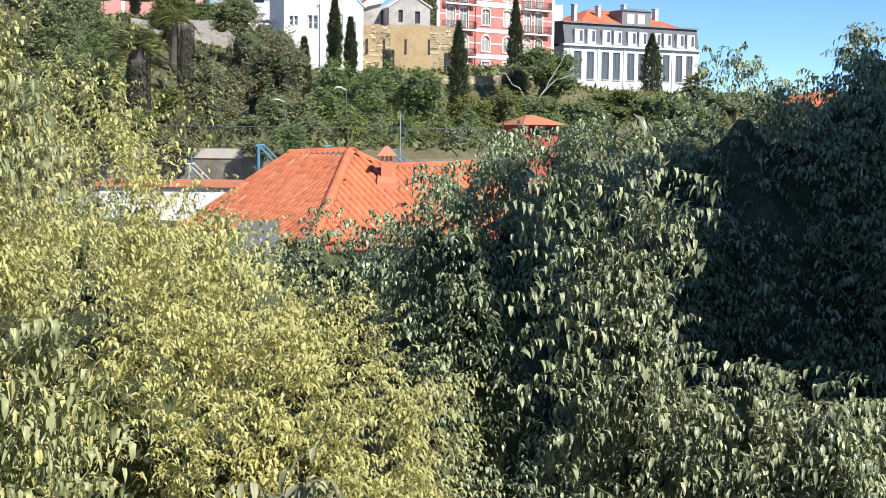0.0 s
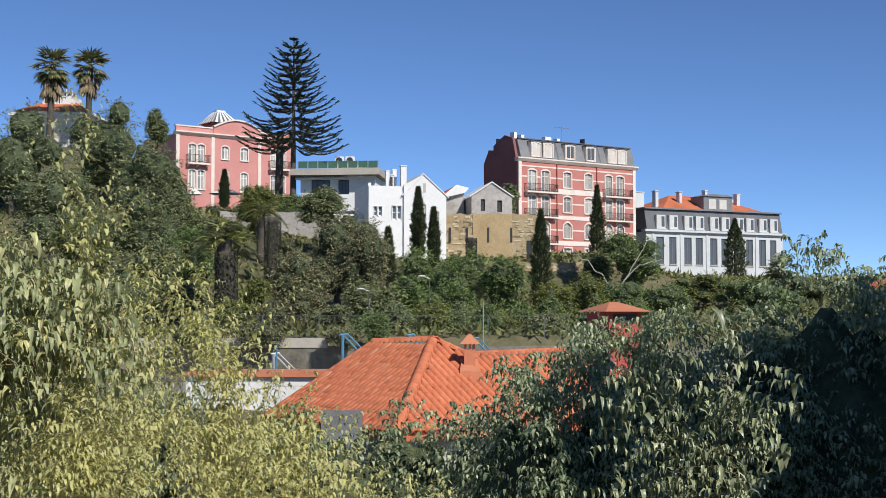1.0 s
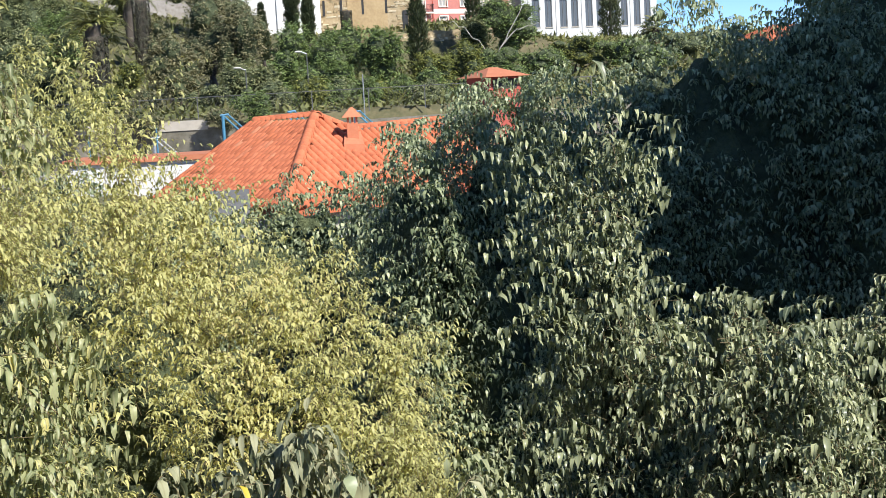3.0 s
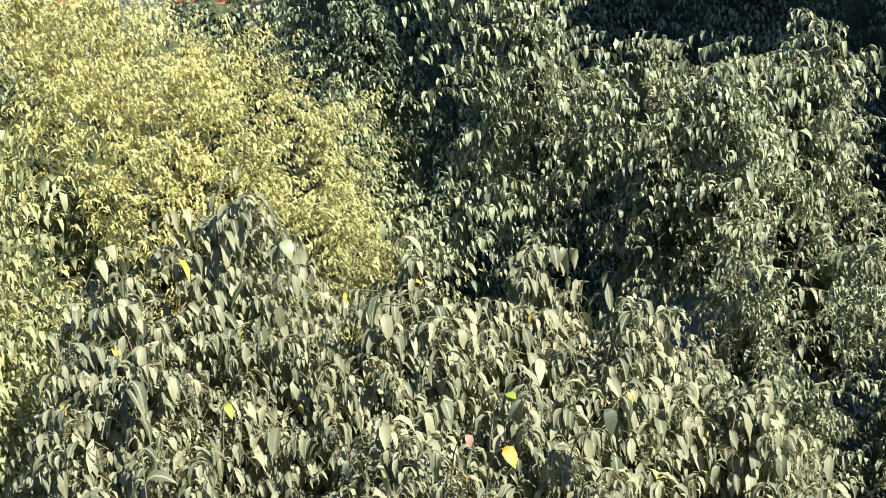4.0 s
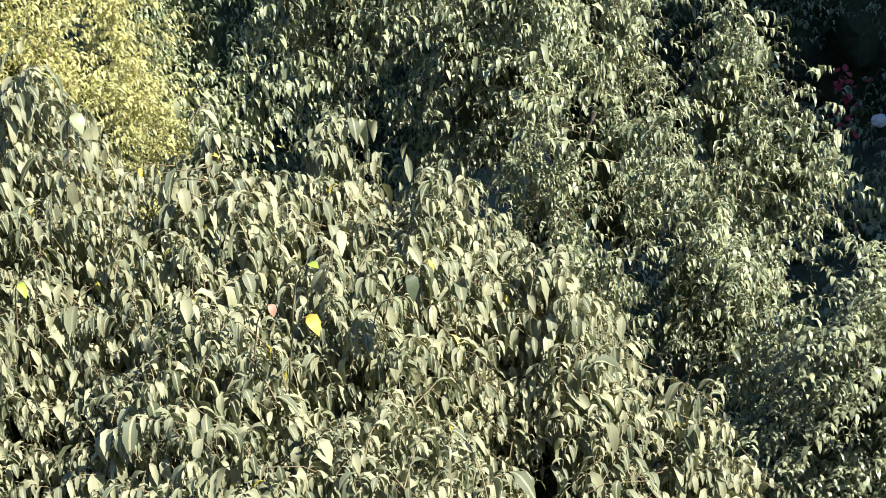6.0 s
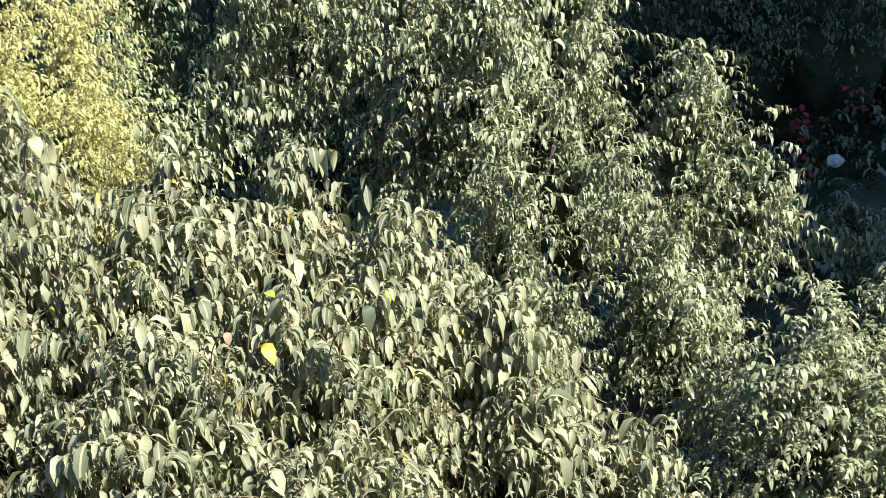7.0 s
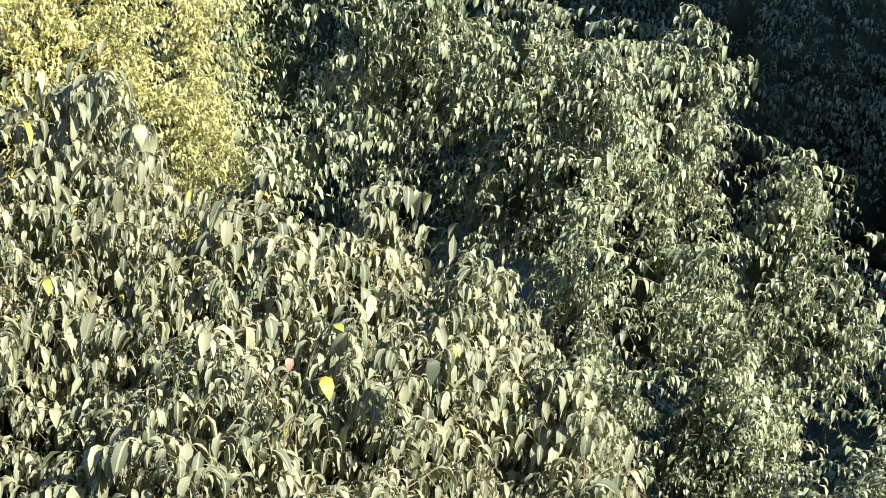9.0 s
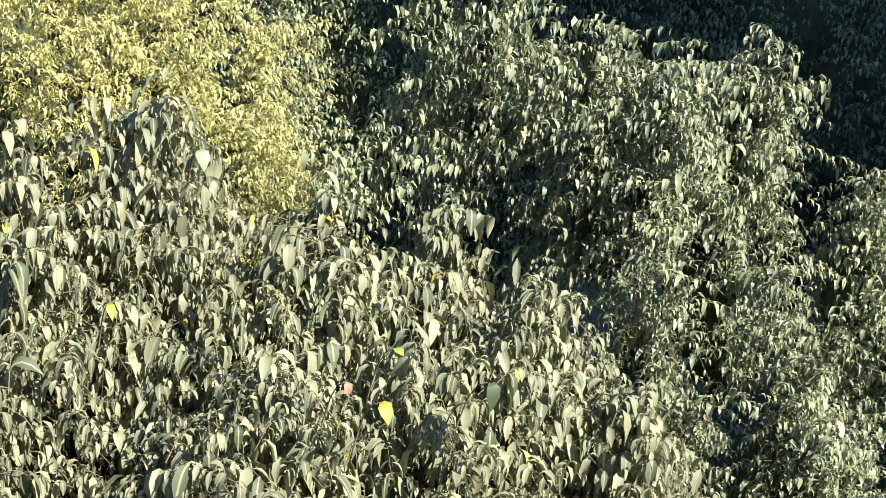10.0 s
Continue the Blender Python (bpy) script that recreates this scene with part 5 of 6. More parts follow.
T("shrub", SHRUB, 140, -16.0, 7.8, 4.6, 1.8, 112, LIGHT_LEAF, 0.24, trunk=0.06)
T("shrub", SHRUB, 141, 27.0, 3.2, 0.2, 3.0, 118, DARK_LEAF, 0.28, trunk=0.08)
T("shrub", SHRUB, 142, -23.5, 3.6, -0.8, 3.0, 72, DARK_LEAF, 0.2, trunk=0.08)

T("tree", EVERGREEN, 151, -19.4, 3.4, -1.2, 2.6, 78, DARK_LEAF, 0.22)
T("tree", EVERGREEN, 152, -23.0, 5.2, -1.0, 3.0, 76, DARK_LEAF, 0.22)
T("tree", EVERGREEN, 153, -29.0, 5.0, -1.0, 3.4, 78, DARK_LEAF, 0.22)
T("tree", PINE, 154, 0.6, 3.0, -1.4, 2.2, 72, PINE_LEAF, 0.2)
T("tree", PINE, 155, -5.6, 3.4, -1.2, 2.0, 78, DARK_LEAF, 0.22)
T("shrub", SHRUB, 156, 10.8, 3.2, -1.0, 1.9, 92, LIGHT_LEAF, 0.22, trunk=0.07)
T("shrub", SHRUB, 157, 8.6, 1.0, -1.4, 1.6, 80, PINE_LEAF, 0.2, trunk=0.07)
T("shrub", SHRUB, 158, 13.0, 3.2, -0.6, 2.2, 96, PINE_LEAF, 0.22, trunk=0.07)
T("shrub", SHRUB, 159, -10.0, 2.6, -0.8, 1.8, 78, DRY_LEAF, 0.2, trunk=0.07)
T("shrub", SHRUB, 160, -13.4, 3.2, 0.4, 1.3, 84, LIGHT_LEAF, 0.2, trunk=0.07)
T("shrub", SHRUB, 161, -8.8, 4.4, 1.4, 1.6, 90, DRY_LEAF, 0.22, trunk=0.07)
T("shrub", SHRUB, 162, 16.0, 2.6, -0.6, 2.4, 100, PINE_LEAF, 0.24, trunk=0.07)
T("shrub", SHRUB, 163, 23.5, 2.8, -0.6, 3.0, 100, PINE_LEAF, 0.24, trunk=0.07)
T("tree", EVERGREEN, 164, -26.0, 9.2, 3.0, 3.0, 92, DARK_LEAF, 0.25)

T("shrub", SHRUB, 171, -17.4, 8.6, 5.6, 2.2, 150, DARK_LEAF, 0.3, trunk=0.07)
T("shrub", SHRUB, 172, -14.6, 8.4, 5.6, 1.8, 152, LIGHT_LEAF, 0.3, trunk=0.07)
T("shrub", SHRUB, 173, -19.6, 9.0, 5.6, 1.6, 154, DARK_LEAF, 0.3, trunk=0.07)
T("shrub", SHRUB, 174, -7.2, -0.2, -2.6, 1.5, 57.4, DRY_LEAF, 0.13, trunk=0.03)
T("shrub", SHRUB, 175, -13.0, -0.4, -2.6, 2.0, 57.4, DRY_LEAF, 0.13, trunk=0.03)
T("shrub", SHRUB, 176, -18.0, 0.2, -2.4, 2.2, 57.4, DARK_LEAF, 0.13, trunk=0.03)
T("shrub", SHRUB, 177, -4.6, 0.4, -2.2, 1.2, 57.4, PINE_LEAF, 0.13, trunk=0.03)

for i in range(15):
    T("shrub", SHRUB, 180 + i, -5.0 + 1.35 * i + 0.4 * math.sin(i * 2.3), 0.7 + 0.7 * math.sin(i * 1.7) ** 2, -1.7, 1.5, 64 + 3 * (i % 3), (PINE_LEAF, DARK_LEAF, PINE_LEAF, LIGHT_LEAF)[i % 4], 0.17, trunk=0.05)


def clipped_hedge(x0, x1, y, z0, z1, seed):
    rng = np.random.default_rng(seed)
    h = thing("hedge", "clipped green hedge on the garden wall", "hedge", pose(x0, y, z0))
    n = 2600
    p = np.stack([rng.uniform(0, x1 - x0, n), rng.uniform(0, 1.2, n) * rng.choice([0.03, 1], n), rng.uniform(0, z1 - z0, n)], 1)
    out = unit(rng.normal(size=(n, 3)) + np.array([0, -1, 0.4]))
    v, F, uv = blades(rng, p, out, np.full(n, 0.26), np.full(n, 0.14), 0.4, fine=False)
    mesh_part("foliage", raw_mesh("foliage", v.reshape(-1, 3), F, n, v.shape[1], uv), PINE_LEAF, h)["kind"] = "stuff"
    part("branchwork", one_box(0.1, x1 - x0 - 0.1, 0.25, 1.0, -0.1, z1 - z0 - 0.25), BARK, h)


clipped_hedge(-17.0, -11.6, 140.5, 19.6, 21.6, 41)


def cypress(x, y, z0, z1, r, seed):
    rng = np.random.default_rng(seed)
    g = ground_at(x, y)
    h = thing("cypress", "tall narrow dark green cypress", "tree", pose(x, y, g), "cypresses")
    n = 5200
    f = rng.uniform(0, 1, n)
    prof = r * (0.35 + 0.75 * np.sin(np.pi * np.clip(f * 0.78 + 0.2, 0, 1)) ** 0.8) * (1 - f ** 5) * (1 + 0.16 * np.sin(f * 37 + seed))
    a = rng.uniform(0, 2 * np.pi, n)
    rr = prof * rng.uniform(0.55, 1.06, n)
    p = np.stack([rr * np.cos(a), rr * np.sin(a), (z0 - g) + f * (z1 - z0) * 0.97], 1)
    out = unit(np.stack([0.45 * np.cos(a), 0.45 * np.sin(a), np.ones(n)], 1) + 0.3 * rng.normal(size=(n, 3)))
    L = rng.uniform(0.2, 0.42, n)
    v, F, uv = blades(rng, p, out, L, L * 0.4, 0.12, fine=3)
    mesh_part("foliage", raw_mesh("foliage", v.reshape(-1, 3), F, n, v.shape[1], uv), CYPRESS_LEAF, h)["kind"] = "stuff"
    s = np.linspace(0, 1, 6)[:, None] * np.array([0, 0, (z1 - g) * 0.93])
    mesh_part("trunk", tubes("trunk", s[None], 0.2, 0.04, 8), BARK, h)


for i, (px, top, low, half, D) in enumerate(((-1.72, 9.5, 4.4, 0.42, 122), (-0.58, 8.0, 3.6, 0.36, 119), (7.24, 7.9, 0.2, 0.66, 106), (11.35, 9.7, 2.4, 0.5, 126), (21.4, 7.2, 2.4, 0.72, 150),
                                             (-3.9, 6.5, 2.5, 0.34, 112), (-15.9, 10.7, 8.0, 0.28, 150), (-13.5, 9.5, 5.5, 0.4, 134))):
    cypress(px * D / 100, D, 9 + low * D / 100, 9 + top * D / 100, half * D / 100, 200 + i)


def araucaria():
    """A tiered conifer: whorls of upswept branches, longest below the middle."""
    rng = np.random.default_rng(77)
    x, y = -16.3, 150.0
    g = ground_at(x, y)
    h = thing("araucaria", "tall tiered dark conifer with whorls of upswept branches", "tree", pose(x, y, g))
    z0, z1 = 22.3, 39.9
    s = np.linspace(0, 1, 10)[:, None] * np.array([0.0, 0, z1 - g])
    mesh_part("trunk", tubes("trunk", s[None], 0.42, 0.05, 12), BARK, h)
    base, out, length = [], [], []
    levels = 16
    for k in range(levels):
        f = k / (levels - 1)
        z = z0 + 5.6 + (z1 - z0 - 6.0) * f
        reach = 6.3 * (1 - f) ** 0.62 * (0.9 + 0.1 * math.sin(f * 9)) + 0.3
        for j in range(9):
            a = 2 * math.pi * (j + 0.5 * (k % 2)) / 9 + rng.uniform(-0.18, 0.18)
            r = reach * rng.uniform(0.8, 1.1)
            t = np.linspace(0, 1, 7)
            dip = -0.10 * r * np.sin(np.pi * t * 0.9) - (0.12 if f < 0.3 else -0.08) * r * t + 0.16 * r * t ** 3
            sp = np.stack([np.cos(a) * r * t, np.sin(a) * r * t, z - g + dip], 1)
            mesh_part("branch", tubes("branch", sp[None], 0.07, 0.02, 5), BARK, h)
            m = int(150 * r / 6) + 24
            u = rng.uniform(0.18, 1.0, m)
            p = np.stack([np.interp(u, t, sp[:, i]) for i in range(3)], 1)
            sd = np.array([-math.sin(a), math.cos(a), 0.0])
            o = unit(sd * rng.choice([-1, 1], m)[:, None] * rng.uniform(0.3, 1.0, m)[:, None] + np.array([math.cos(a), math.sin(a), 0.55]) + 0.2 * rng.normal(size=(m, 3)))
            base.append(p)
            out.append(o)
            length.append(rng.uniform(0.3, 0.6, m) * (1.15 - 0.35 * f))
    b, o, L = np.concatenate(base), np.concatenate(out), np.concatenate(length)
    v, F, uv = blades(rng, b, o, L, L * 0.34, 0.05, 0.6, fine=3)
    mesh_part("foliage", raw_mesh("foliage", v.reshape(-1, 3), F, len(b), v.shape[1], uv), ARAUCARIA_LEAF, h)["kind"] = "stuff"


araucaria()
o = thing("dead_tree", "thick reddish trunk beside the conifer", "tree trunk", pose(-18.1, 151, ground_at(-18.1, 151)))
sp = np.linspace(0, 1, 6)[:, None] * np.array([0.25, 0, 29.5 - ground_at(-18.1, 151)])
mesh_part("trunk", tubes("trunk", sp[None], 0.5, 0.38, 10), BARK, o)


def fan_palm(x, y, z_crown, r, trunk_r, seed, skirt=True, label="tall fan palm with a skirt of dry fronds"):
    rng = np.random.default_rng(seed)
    g = ground_at(x, y)
    h = thing("palm", label, "palm tree", pose(x, y, g))
    s = np.linspace(0, 1, 9)[:, None] * np.array([0.3, 0, z_crown - g])
    mesh_part("trunk", tubes("trunk", s[None], trunk_r * 1.2, trunk_r, 10), BARK, h)
    top = np.array([0.3, 0, z_crown - g])
    for name, count, mat, lo, hi in (("frond", 54, FROND, -0.75, 1.0), ("dry_frond", 24 if skirt else 0, DEAD_FROND, -1.1, -0.6)):
        for i in range(count):
            a = rng.uniform(0, 2 * math.pi)
            e = rng.uniform(lo, hi) * 1.3
            d = np.array([math.cos(a) * math.cos(e), math.sin(a) * math.cos(e), math.sin(e)])
            stem = r * rng.uniform(0.4, 0.55)
            tip = top + d * stem - np.array([0, 0, 0.08 * r]) - (np.array([0, 0, rng.uniform(0, 0.6) * r]) if name == "dry_frond" else 0)
            n = 14
            side = unit(np.cross(d, np.array([0, 0, 1.0])) + 1e-6)
            th = np.linspace(-1.25, 1.25, n)
            o = d[None] * np.cos(th)[:, None] + side[None] * np.sin(th)[:, None]
            b = np.tile(tip, (n, 1))
            L = r * 0.55 * (0.75 + 0.25 * np.cos(th))
            v, F, uv = blades(rng, b, unit(o), L, L * 0.16, 0.35 if name == "frond" else 0.9, fine=False)
            st = tubes("stem", np.stack([top, (top + tip) / 2, tip])[None], 0.03, 0.02, 3)
            fr = mesh_part(name, raw_mesh(name, v.reshape(-1, 3), F, n, v.shape[1], uv), mat, h)
            mesh_part("stem", st, mat, fr)


fan_palm(-53.5, 186, 43.3, 3.3, 0.42, 301)
fan_palm(-48.6, 187, 43.5, 3.1, 0.38, 302)
fan_palm(31.2, 127, 13.4, 1.9, 0.3, 303, label="short fan palm before the white block")


def date_palm(x, y, z_crown, r, trunk_r, seed):
    """A stout palm with arching feather fronds."""
    rng = np.random.default_rng(seed)
    g = ground_at(x, y)
    h = thing("palm", "stout date palm with arching feathery fronds and ivy on its trunk", "palm tree", pose(x, y, g))
    s = np.linspace(0, 1, 7)[:, None] * np.array([0.1, 0, z_crown - g])
    mesh_part("trunk", tubes("trunk", s[None], trunk_r * 1.25, trunk_r, 12), BARK, h)
    top = np.array([0.1, 0, z_crown - g])
    for i in range(34):
        a = rng.uniform(0, 2 * math.pi)
        e = rng.uniform(-0.15, 1.2)
        d = np.array([math.cos(a) * math.cos(e), math.sin(a) * math.cos(e), math.sin(e)])
        t = np.linspace(0, 1, 8)
        sp = top + r * (d[None] * t[:, None] - np.array([0, 0, 0.75])[None] * (t ** 2.2)[:, None])
        n = 46
        u = np.linspace(0.15, 1, n)
        p = np.stack([np.interp(u, t, sp[:, k]) for k in range(3)], 1)
        side = unit(np.cross(d, np.array([0, 0, 1.0])) + 1e-6)
        o = unit(side[None] * np.where(np.arange(n) % 2, 1, -1)[:, None] + 0.6 * d[None] + 0.1 * rng.normal(size=(n, 3)))
        L = r * 0.24 * np.sin(np.pi * (0.15 + 0.8 * u)) + 0.05
        v, F, uv = blades(rng, p, o, L, L * 0.16, 0.35, fine=False)
        fr = mesh_part("frond", raw_mesh("frond", v.reshape(-1, 3), F, n, v.shape[1], uv), FROND if i % 3 else LIGHT_LEAF, h)
        mesh_part("midrib", tubes("midrib", sp[None], 0.03, 0.008, 3), FROND, fr)


date_palm(-11.8, 74, 13.2, 2.5, 0.4, 311)
date_palm(-15.6, 118, 18.2, 2.4, 0.3, 312)
date_palm(-11.0, 127, 20.3, 2.2, 0.25, 313)


def ivy_stump(x, y, z1, r, seed):
    rng = np.random.default_rng(seed)
    g = ground_at(x, y)
    h = thing("tree_stump", "dead palm trunk overgrown with dark ivy", "tree trunk", pose(x, y, g))
    s = np.linspace(0, 1, 5)[:, None] * np.array([0, 0, z1 - g])
    mesh_part("trunk", tubes("trunk", s[None], r, r * 0.8, 9), BARK, h)
    n = 3600
    a = rng.uniform(0, 6.28, n)
    p = np.stack([r * 1.05 * np.cos(a), r * 1.05 * np.sin(a), rng.uniform(0, z1 - g, n)], 1)
    out = unit(np.stack([np.cos(a), np.sin(a), 0 * a], 1) + 0.3 * rng.normal(size=(n, 3)))
    v, F, uv = blades(rng, p, out, np.full(n, 0.17), np.full(n, 0.1), 0.8, fine=3)
    mesh_part("ivy", raw_mesh("ivy", v.reshape(-1, 3), F, n, v.shape[1], uv), IVY, h)["kind"] = "stuff"


ivy_stump(2.7, 125, 16.2, 0.42, 51)
ivy_stump(5.5, 126, 14.4, 0.55, 52)
ivy_stump(-13.2, 107, 16.8, 0.55, 53)
ivy_stump(-11.5, 73.4, 12.5, 0.5, 54)

# bare bleached limb
o = thing("bare_branch", "bleached bare branch of a dead tree", "branch", pose(14.6, 114.5, ground_at(14.6, 114.5)))
gz0 = ground_at(14.6, 114.5)
for nm, pts, r in (("limb", ((-0.6, 0, 0), (0.2, 0, 11.4 - gz0), (1.0, 0, 12.6 - gz0), (2.6, 0, 15.4 - gz0)), 0.14), ("limb", ((0.6, 0, 12.0 - gz0), (1.8, 0, 13.3 - gz0), (3.0, 0, 13.6 - gz0), (4.0, 0, 13.8 - gz0)), 0.09),
                   ("limb", ((0.1, 0, 11.0 - gz0), (-1.2, 0, 12.4 - gz0), (-2.6, 0, 13.8 - gz0), (-3.6, 0, 14.3 - gz0)), 0.09)):
    P = np.array(pts)
    t = np.linspace(0, 3, 12)
    sp = np.stack([np.interp(t, np.arange(4), P[:, k]) for k in range(3)], 1)
    sp += np.sin(np.arange(12) * 2.1)[:, None] * np.array([0.12, 0.1, 0.1])
    mesh_part(nm, tubes(nm, sp[None], r * 0.6, r * 0.2, 7), DEAD_WOOD, o)

# rough growth over the slope
rng = np.random.default_rng(61)
n = 56000
px, py = rng.uniform(-60, 60, n), 59 + 100 * rng.uniform(0, 1, n) ** 1.3
pz = height(px, py)
b = np.stack([px, py, pz - 0.05], 1)
out = unit(np.stack([rng.normal(size=n) * 0.6, rng.normal(size=n) * 0.6, np.ones(n)], 1))
L = rng.uniform(0.25, 0.7, n) * (0.6 + py / 160)
v, F, uv = blades(rng, b, out, L, L * 0.4, 0.35, fine=3)
gr = mesh_part("undergrowth", raw_mesh("undergrowth", v.reshape(-1, 3), F, n, v.shape[1], uv), GRASS)
tagged(gr, "dry grass and low undergrowth on the slope", "undergrowth", kind="stuff")


# ---- near trees ----
def toward(p, n):
    """Denser on the open sides of a crown, sparse underneath and behind."""
    return np.where((n[:, 2] > -0.25) & (n[:, 1] < 0.35), 1.0, 0.07)


def crown_top(p, n):
    """Nearly all of the twigs on the upper half of a crown."""
    return toward(p, n) * np.where(p[:, 2] > 5.95, 1.0, 0.12)


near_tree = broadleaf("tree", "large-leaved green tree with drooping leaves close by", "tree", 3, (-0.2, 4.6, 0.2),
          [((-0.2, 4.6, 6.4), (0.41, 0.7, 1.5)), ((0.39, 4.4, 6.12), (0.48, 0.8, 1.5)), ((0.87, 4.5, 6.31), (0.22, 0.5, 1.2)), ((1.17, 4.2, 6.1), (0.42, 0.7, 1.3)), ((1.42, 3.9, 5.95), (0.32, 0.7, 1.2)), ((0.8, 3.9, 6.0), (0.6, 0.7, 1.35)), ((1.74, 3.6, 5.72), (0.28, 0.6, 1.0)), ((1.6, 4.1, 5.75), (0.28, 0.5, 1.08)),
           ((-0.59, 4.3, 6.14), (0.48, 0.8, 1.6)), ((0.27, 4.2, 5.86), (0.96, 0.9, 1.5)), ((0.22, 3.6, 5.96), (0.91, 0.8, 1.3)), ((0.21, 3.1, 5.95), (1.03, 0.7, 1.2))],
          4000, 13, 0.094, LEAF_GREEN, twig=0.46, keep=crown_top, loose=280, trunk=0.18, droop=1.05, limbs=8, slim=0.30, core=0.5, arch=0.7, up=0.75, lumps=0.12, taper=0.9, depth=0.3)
broadleaf("tree", "tall green tree with narrow drooping leaves turning yellow", "tree", 4, (-2.4, 5.2, 0.2),
          [((-1.4, 5.6, 9.0), (0.2, 0.5, 0.28)), ((-1.66, 5.6, 8.95), (0.34, 0.6, 0.45)), ((-1.12, 5.1, 7.35), (0.16, 0.4, 0.95)), ((-1.5, 5.1, 7.3), (0.3, 0.5, 1.15)), ((-2.3, 5.2, 7.6), (0.7, 0.8, 1.6))],
          2000, 12, 0.09, LEAF_TURNING, twig=0.42, keep=toward, trunk=0.14, droop=1.1, limbs=6, fine=2, arch=0.6, up=0.8, taper=0.9, slim=0.3)
broadleaf("tree", "yellowing small-leaved tree among greener ones", "tree", 5, (-1.2, 7.4, 0.3),
          [((-1.25, 5.1, 8.5), (0.24, 0.3, 0.3)), ((-1.5, 6.2, 8.35), (0.5, 0.5, 0.55)), ((-2.1, 6.4, 8.3), (0.5, 0.5, 0.6)), ((-1.28, 7.1, 7.0), (1.42, 1.3, 1.8)), ((-2.87, 7.6, 7.2), (1.44, 1.4, 1.75)), ((-0.21, 6.9, 6.89), (0.74, 0.9, 1.3)), ((0.27, 6.7, 6.96), (0.36, 0.6, 0.9)), ((-1.36, 6.3, 6.42), (1.26, 1.0, 1.5)), ((-0.05, 6.3, 6.75), (0.61, 0.8, 0.9))],
          8600, 12, 0.047, LEAF_YELLOW, twig=0.3, keep=toward, fine=False, slim=0.32, trunk=0.13, limbs=10, lumps=0.3, core=0.5, core_from=0.65, droop=0.85, arch=0.5, up=0.8, taper=0.5, gaps=0.3, cell=0.4)
broadleaf("sapling", "sparse tall shoots with yellowing leaves", "sapling", 6, (-2.0, 7.8, 0.3),
          [((-1.15, 7.6, 7.4), (0.7, 0.7, 1.65)), ((-2.0, 7.7, 7.5), (0.75, 0.8, 2.1)), ((-2.7, 7.7, 7.5), (0.7, 0.8, 2.1)), ((-0.75, 7.4, 7.2), (0.6, 0.6, 1.45))],
          2700, 13, 0.056, LEAF_YELLOW, twig=0.65, fine=False, slim=0.42, trunk=0.05, limbs=10, lumps=0.35, up=1.2, arch=0.35, depth=0.6, gaps=0.4, cell=0.5, taper=0.6)
broadleaf("tree", "green tree with glossy drooping leaves", "tree", 7, (2.6, 6.4, 0.3),
          [((1.57, 7.2, 7.24), (0.49, 0.7, 0.55)), ((2.18, 6.7, 6.85), (0.58, 0.9, 0.95)), ((2.64, 6.3, 6.38), (0.46, 0.8, 0.8)), ((3.43, 6.4, 6.52), (0.22, 0.5, 0.8)), ((3.62, 6.1, 6.34), (0.18, 0.5, 0.5)),
           ((2.93, 5.7, 5.74), (0.50, 0.7, 0.85)), ((2.17, 5.9, 6.08), (0.43, 0.7, 0.7)), ((4.35, 6.1, 6.11), (0.14, 0.35, 0.22)), ((0.85, 6, 7.22), (0.07, 0.3, 0.28)), ((1.41, 6.7, 7.79), (0.13, 0.4, 1)),
           ((1.15, 6.8, 7.77), (0.07, 0.35, 0.9)), ((2.85, 6.8, 7.19), (0.31, 0.6, 0.7)), ((2.96, 6.6, 7.62), (0.07, 0.3, 0.22)), ((1.85, 6.4, 7.63), (0.07, 0.35, 0.4)), ((2.21, 6.2, 7.43), (0.11, 0.4, 0.5))],
          2900, 12, 0.082, LEAF_OLIVE, twig=0.4, keep=toward, trunk=0.13, loose=120, droop=1.1, limbs=8, fine=2, core=0.4, lumps=0.3, gaps=0.6, cell=0.6, arch=0.6, up=0.7, taper=0.9, slim=0.3)
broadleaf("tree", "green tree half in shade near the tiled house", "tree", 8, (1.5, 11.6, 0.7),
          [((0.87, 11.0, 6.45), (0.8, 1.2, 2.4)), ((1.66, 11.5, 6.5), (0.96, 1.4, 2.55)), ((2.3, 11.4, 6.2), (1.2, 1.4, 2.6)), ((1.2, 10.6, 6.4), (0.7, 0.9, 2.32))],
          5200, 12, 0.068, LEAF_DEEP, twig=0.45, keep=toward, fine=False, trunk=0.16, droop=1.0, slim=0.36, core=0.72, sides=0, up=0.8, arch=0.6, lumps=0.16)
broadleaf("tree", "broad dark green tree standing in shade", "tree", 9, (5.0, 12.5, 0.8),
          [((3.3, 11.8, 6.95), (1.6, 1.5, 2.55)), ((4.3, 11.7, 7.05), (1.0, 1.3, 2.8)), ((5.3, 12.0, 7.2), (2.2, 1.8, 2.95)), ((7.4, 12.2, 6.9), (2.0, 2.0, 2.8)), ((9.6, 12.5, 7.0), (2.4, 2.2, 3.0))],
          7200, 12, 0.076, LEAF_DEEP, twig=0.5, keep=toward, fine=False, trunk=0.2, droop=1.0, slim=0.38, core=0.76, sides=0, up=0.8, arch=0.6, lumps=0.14)
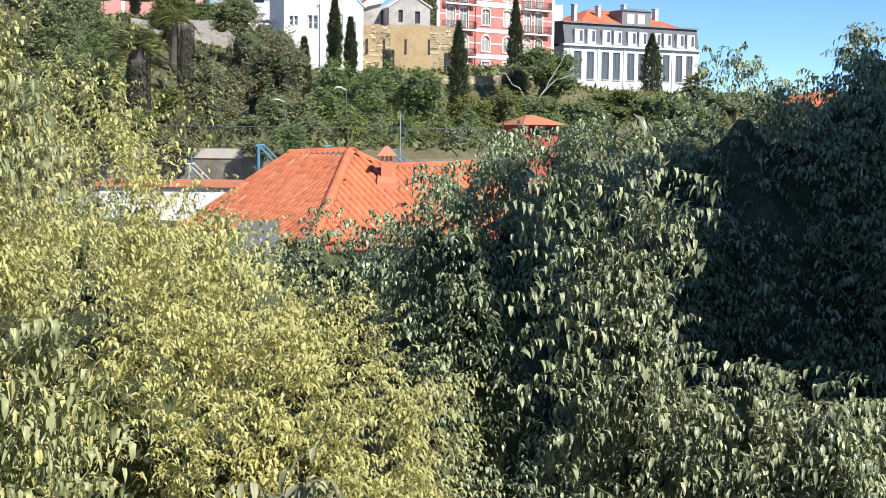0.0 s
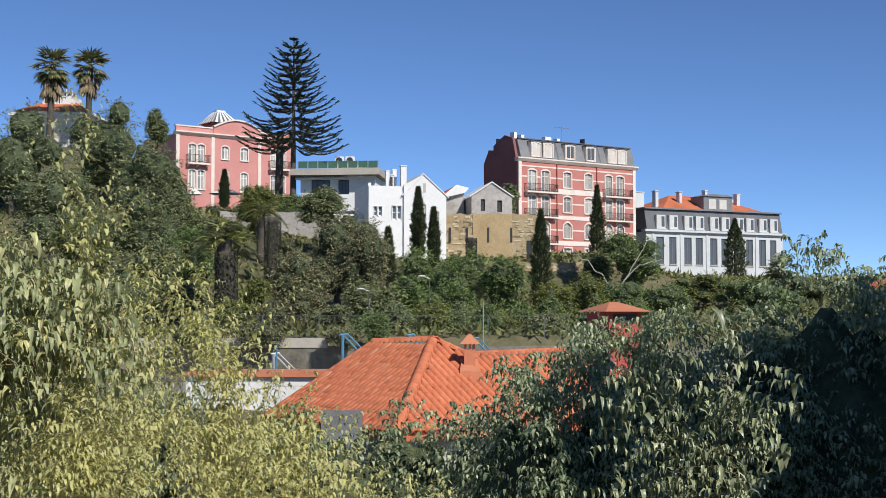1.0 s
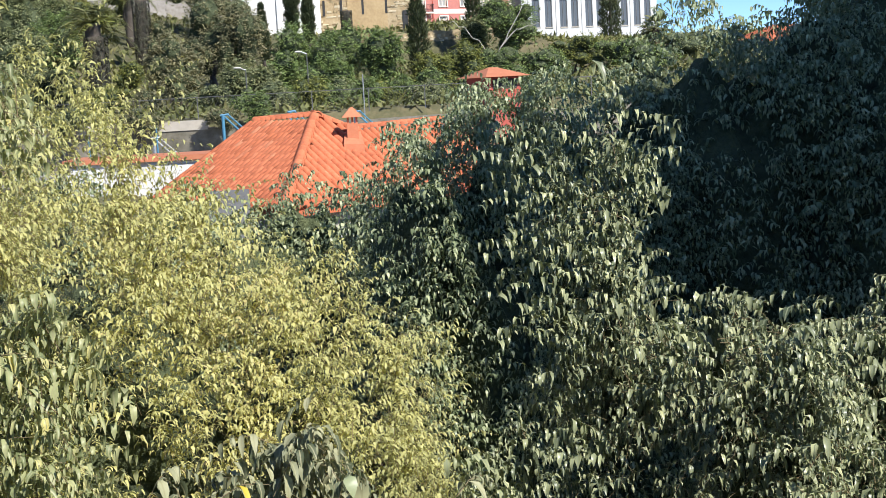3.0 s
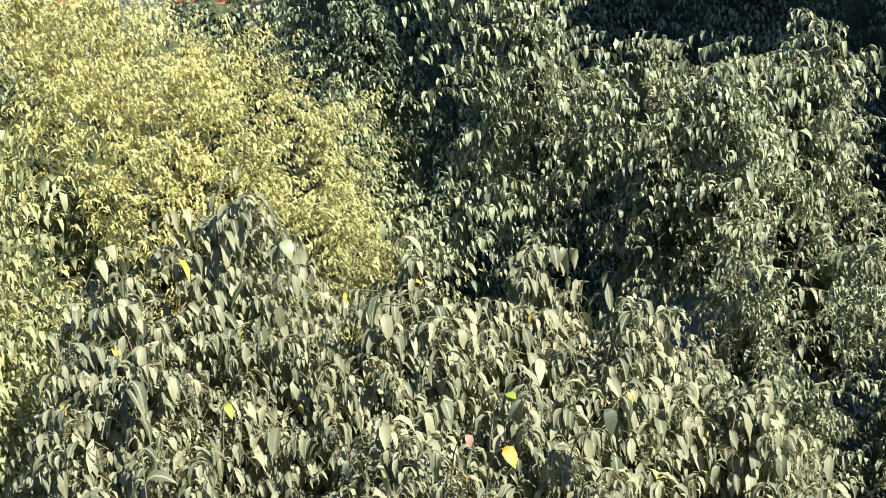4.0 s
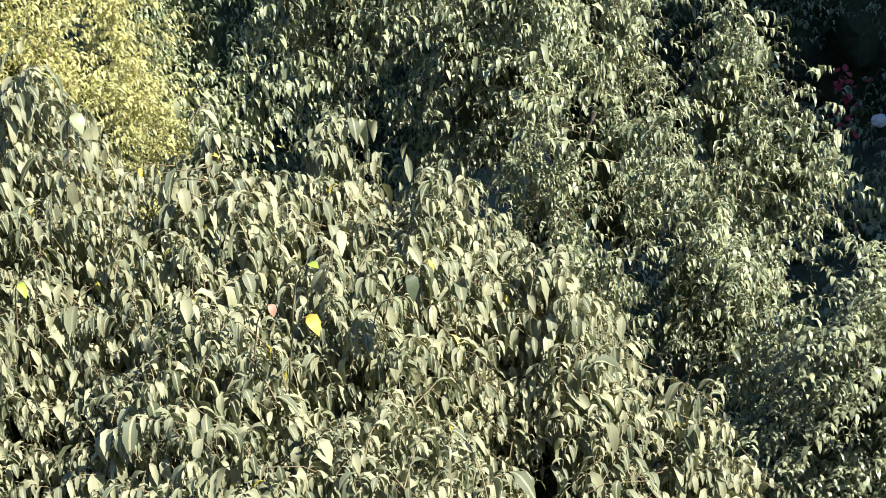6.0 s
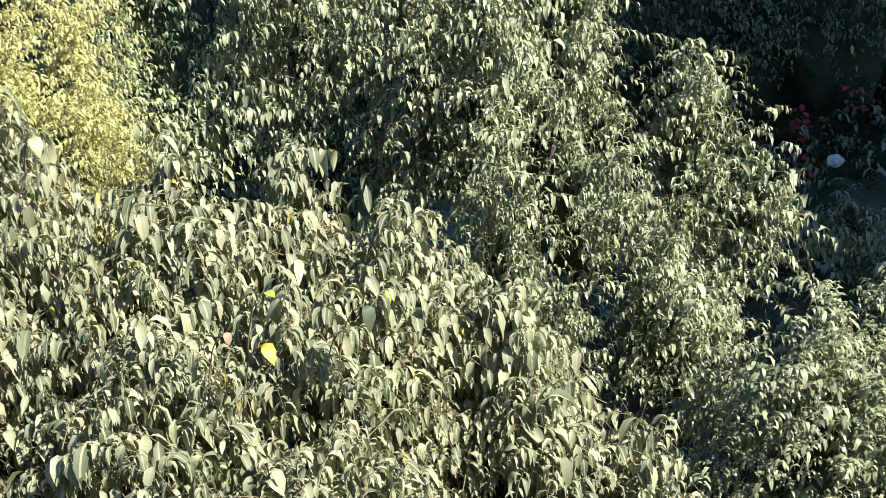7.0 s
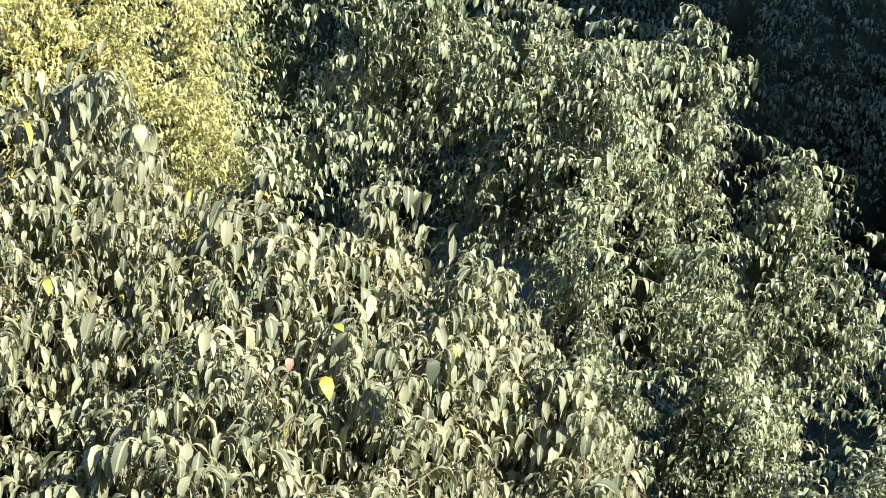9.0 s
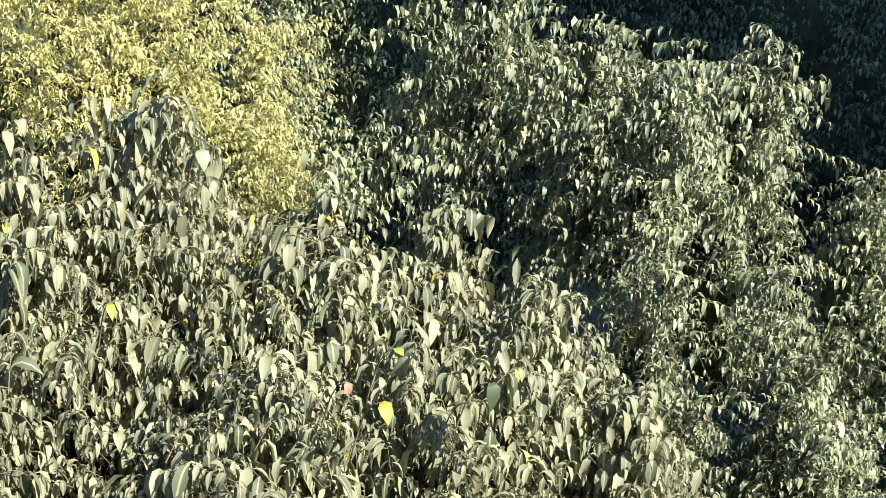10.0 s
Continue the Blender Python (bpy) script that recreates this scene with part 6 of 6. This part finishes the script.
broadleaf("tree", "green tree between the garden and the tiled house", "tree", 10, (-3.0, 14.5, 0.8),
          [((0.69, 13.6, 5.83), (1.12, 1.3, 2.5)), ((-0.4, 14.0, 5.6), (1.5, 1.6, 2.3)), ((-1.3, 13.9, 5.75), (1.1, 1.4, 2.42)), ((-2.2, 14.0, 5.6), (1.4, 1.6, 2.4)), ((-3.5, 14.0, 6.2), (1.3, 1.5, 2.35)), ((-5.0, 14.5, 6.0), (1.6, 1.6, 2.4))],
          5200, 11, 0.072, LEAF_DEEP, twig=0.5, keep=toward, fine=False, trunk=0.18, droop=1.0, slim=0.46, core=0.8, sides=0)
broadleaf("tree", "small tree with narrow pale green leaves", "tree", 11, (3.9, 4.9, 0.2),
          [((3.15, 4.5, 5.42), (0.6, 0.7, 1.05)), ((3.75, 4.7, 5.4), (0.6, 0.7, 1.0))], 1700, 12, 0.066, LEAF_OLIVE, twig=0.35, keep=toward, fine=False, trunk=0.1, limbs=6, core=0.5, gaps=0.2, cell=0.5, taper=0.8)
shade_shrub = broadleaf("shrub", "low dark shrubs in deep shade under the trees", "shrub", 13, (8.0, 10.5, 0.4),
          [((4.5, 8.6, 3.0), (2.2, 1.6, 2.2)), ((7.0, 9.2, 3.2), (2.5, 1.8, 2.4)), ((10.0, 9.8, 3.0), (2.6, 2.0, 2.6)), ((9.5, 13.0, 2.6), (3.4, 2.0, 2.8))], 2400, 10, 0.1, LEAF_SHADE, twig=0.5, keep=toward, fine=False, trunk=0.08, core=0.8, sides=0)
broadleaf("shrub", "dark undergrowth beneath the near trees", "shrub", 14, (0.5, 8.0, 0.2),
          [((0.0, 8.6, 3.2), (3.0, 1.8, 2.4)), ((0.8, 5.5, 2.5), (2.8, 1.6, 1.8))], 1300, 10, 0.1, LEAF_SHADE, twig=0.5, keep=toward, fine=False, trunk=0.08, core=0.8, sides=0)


# ---- single leaves that stand out, flowers and litter ----
def stray_leaf(tree, at, length, wide, mat, label, seed, hang=1.0):
    """One large leaf on its own thin stalk that reaches down into the crown."""
    rng = np.random.default_rng(seed)
    foot = np.array(tree.matrix_basis.translation)
    at = np.array(at, float)
    v, F, uv = blades(rng, np.zeros((1, 3)), unit(np.array([[0.25, -0.5, 0.45]])), np.array([length]), np.array([wide]), hang, 0.3)
    lf = mesh_part("leaf", raw_mesh("leaf", v[0], F, 1, v.shape[1], uv), mat, tree, label)
    lf.location = at - foot
    s = np.linspace(0, 1, 5)[:, None]
    sp = s * np.array([-0.05, 0.2, -0.32]) + np.sin(s * np.pi) * np.array([0.0, 0.02, 0.06])
    mesh_part("stalk", tubes("stalk", sp[None], 0.002, 0.003, 4), TWIG, lf)


BRIGHT_YELLOW = leafy("autumn_leaf", [(0, (0.60, 0.44, 0.05)), (1, (0.66, 0.50, 0.09))], 0.5, 0.3, (0.8, 0.55, 0.05))
LIME = leafy("lime_leaf", [(0, (0.42, 0.52, 0.07)), (1, (0.48, 0.56, 0.1))], 0.5, 0.35, (0.6, 0.7, 0.05))
BLUSH = leafy("withered_leaf", [(0, (0.52, 0.28, 0.19)), (1, (0.58, 0.34, 0.24))], 0.6, 0.25, (0.6, 0.3, 0.15))
DARK_BLADE = leafy("dark_leaf", [(0, (0.06, 0.08, 0.045)), (1, (0.09, 0.11, 0.06))], 0.5, 0.1, (0.2, 0.25, 0.05))
stray_leaf(near_tree, (0.49, 3.22, 7.32), 0.085, 0.042, BRIGHT_YELLOW, "single yellow autumn leaf", 1, 0.9)
stray_leaf(near_tree, (-0.26, 3.85, 7.34), 0.07, 0.03, LIME, "single lime-green leaf", 2, 1.1)
stray_leaf(near_tree, (0.56, 3.5, 7.36), 0.055, 0.03, LIME, "single lime-green leaf", 3, 0.7)
stray_leaf(near_tree, (0.40, 3.26, 7.36), 0.05, 0.026, BLUSH, "single withered pinkish leaf", 4, 0.9)
stray_leaf(near_tree, (0.81, 3.36, 7.32), 0.11, 0.05, DARK_BLADE, "single large dark leaf", 5, 1.1)
stray_leaf(near_tree, (0.76, 3.36, 7.26), 0.13, 0.05, LEAF_OLIVE, "single large hanging leaf", 6, 1.2)
stray_leaf(near_tree, (-0.01, 4.25, 7.72), 0.1, 0.05, LEAF_DEEP, "single broad dark leaf", 7, 0.9)
PETAL = leafy("red_petal", [(0, (0.26, 0.015, 0.03)), (1, (0.40, 0.03, 0.05))], 0.5, 0.25, (0.7, 0.05, 0.08))
rng = np.random.default_rng(19)
foot = np.array(shade_shrub.matrix_basis.translation)
for c in ((4.75, 7.35, 6.05), (4.9, 7.5, 6.25), (5.3, 7.5, 6.35)):
    n = 14
    p = np.array(c) + rng.normal(size=(n, 3)) * 0.06
    v, F, uv = blades(rng, p - foot, unit(rng.normal(size=(n, 3)) + np.array([0, -0.4, 0.5])), np.full(n, 0.06), np.full(n, 0.05), 0.4, fine=False)
    mesh_part("flower", raw_mesh("flower", v.reshape(-1, 3), F, n, v.shape[1], uv), PETAL, shade_shrub, "small red flower head")["kind"] = "stuff"
bag = thing("plastic_bag", "crumpled pale plastic bag caught on the shrubs", "bag", pose(5.03, 7.32, 6.02))
bm = bmesh.new()
bmesh.ops.create_icosphere(bm, subdivisions=3, radius=1)
for q in bm.verts:
    k = 1 + 0.35 * noise.noise(q.co * 2.7)
    q.co = Vector((q.co.x * 0.055 * k, q.co.y * 0.045 * k, q.co.z * 0.042 * k))
part("film", bm, CANVAS, bag)
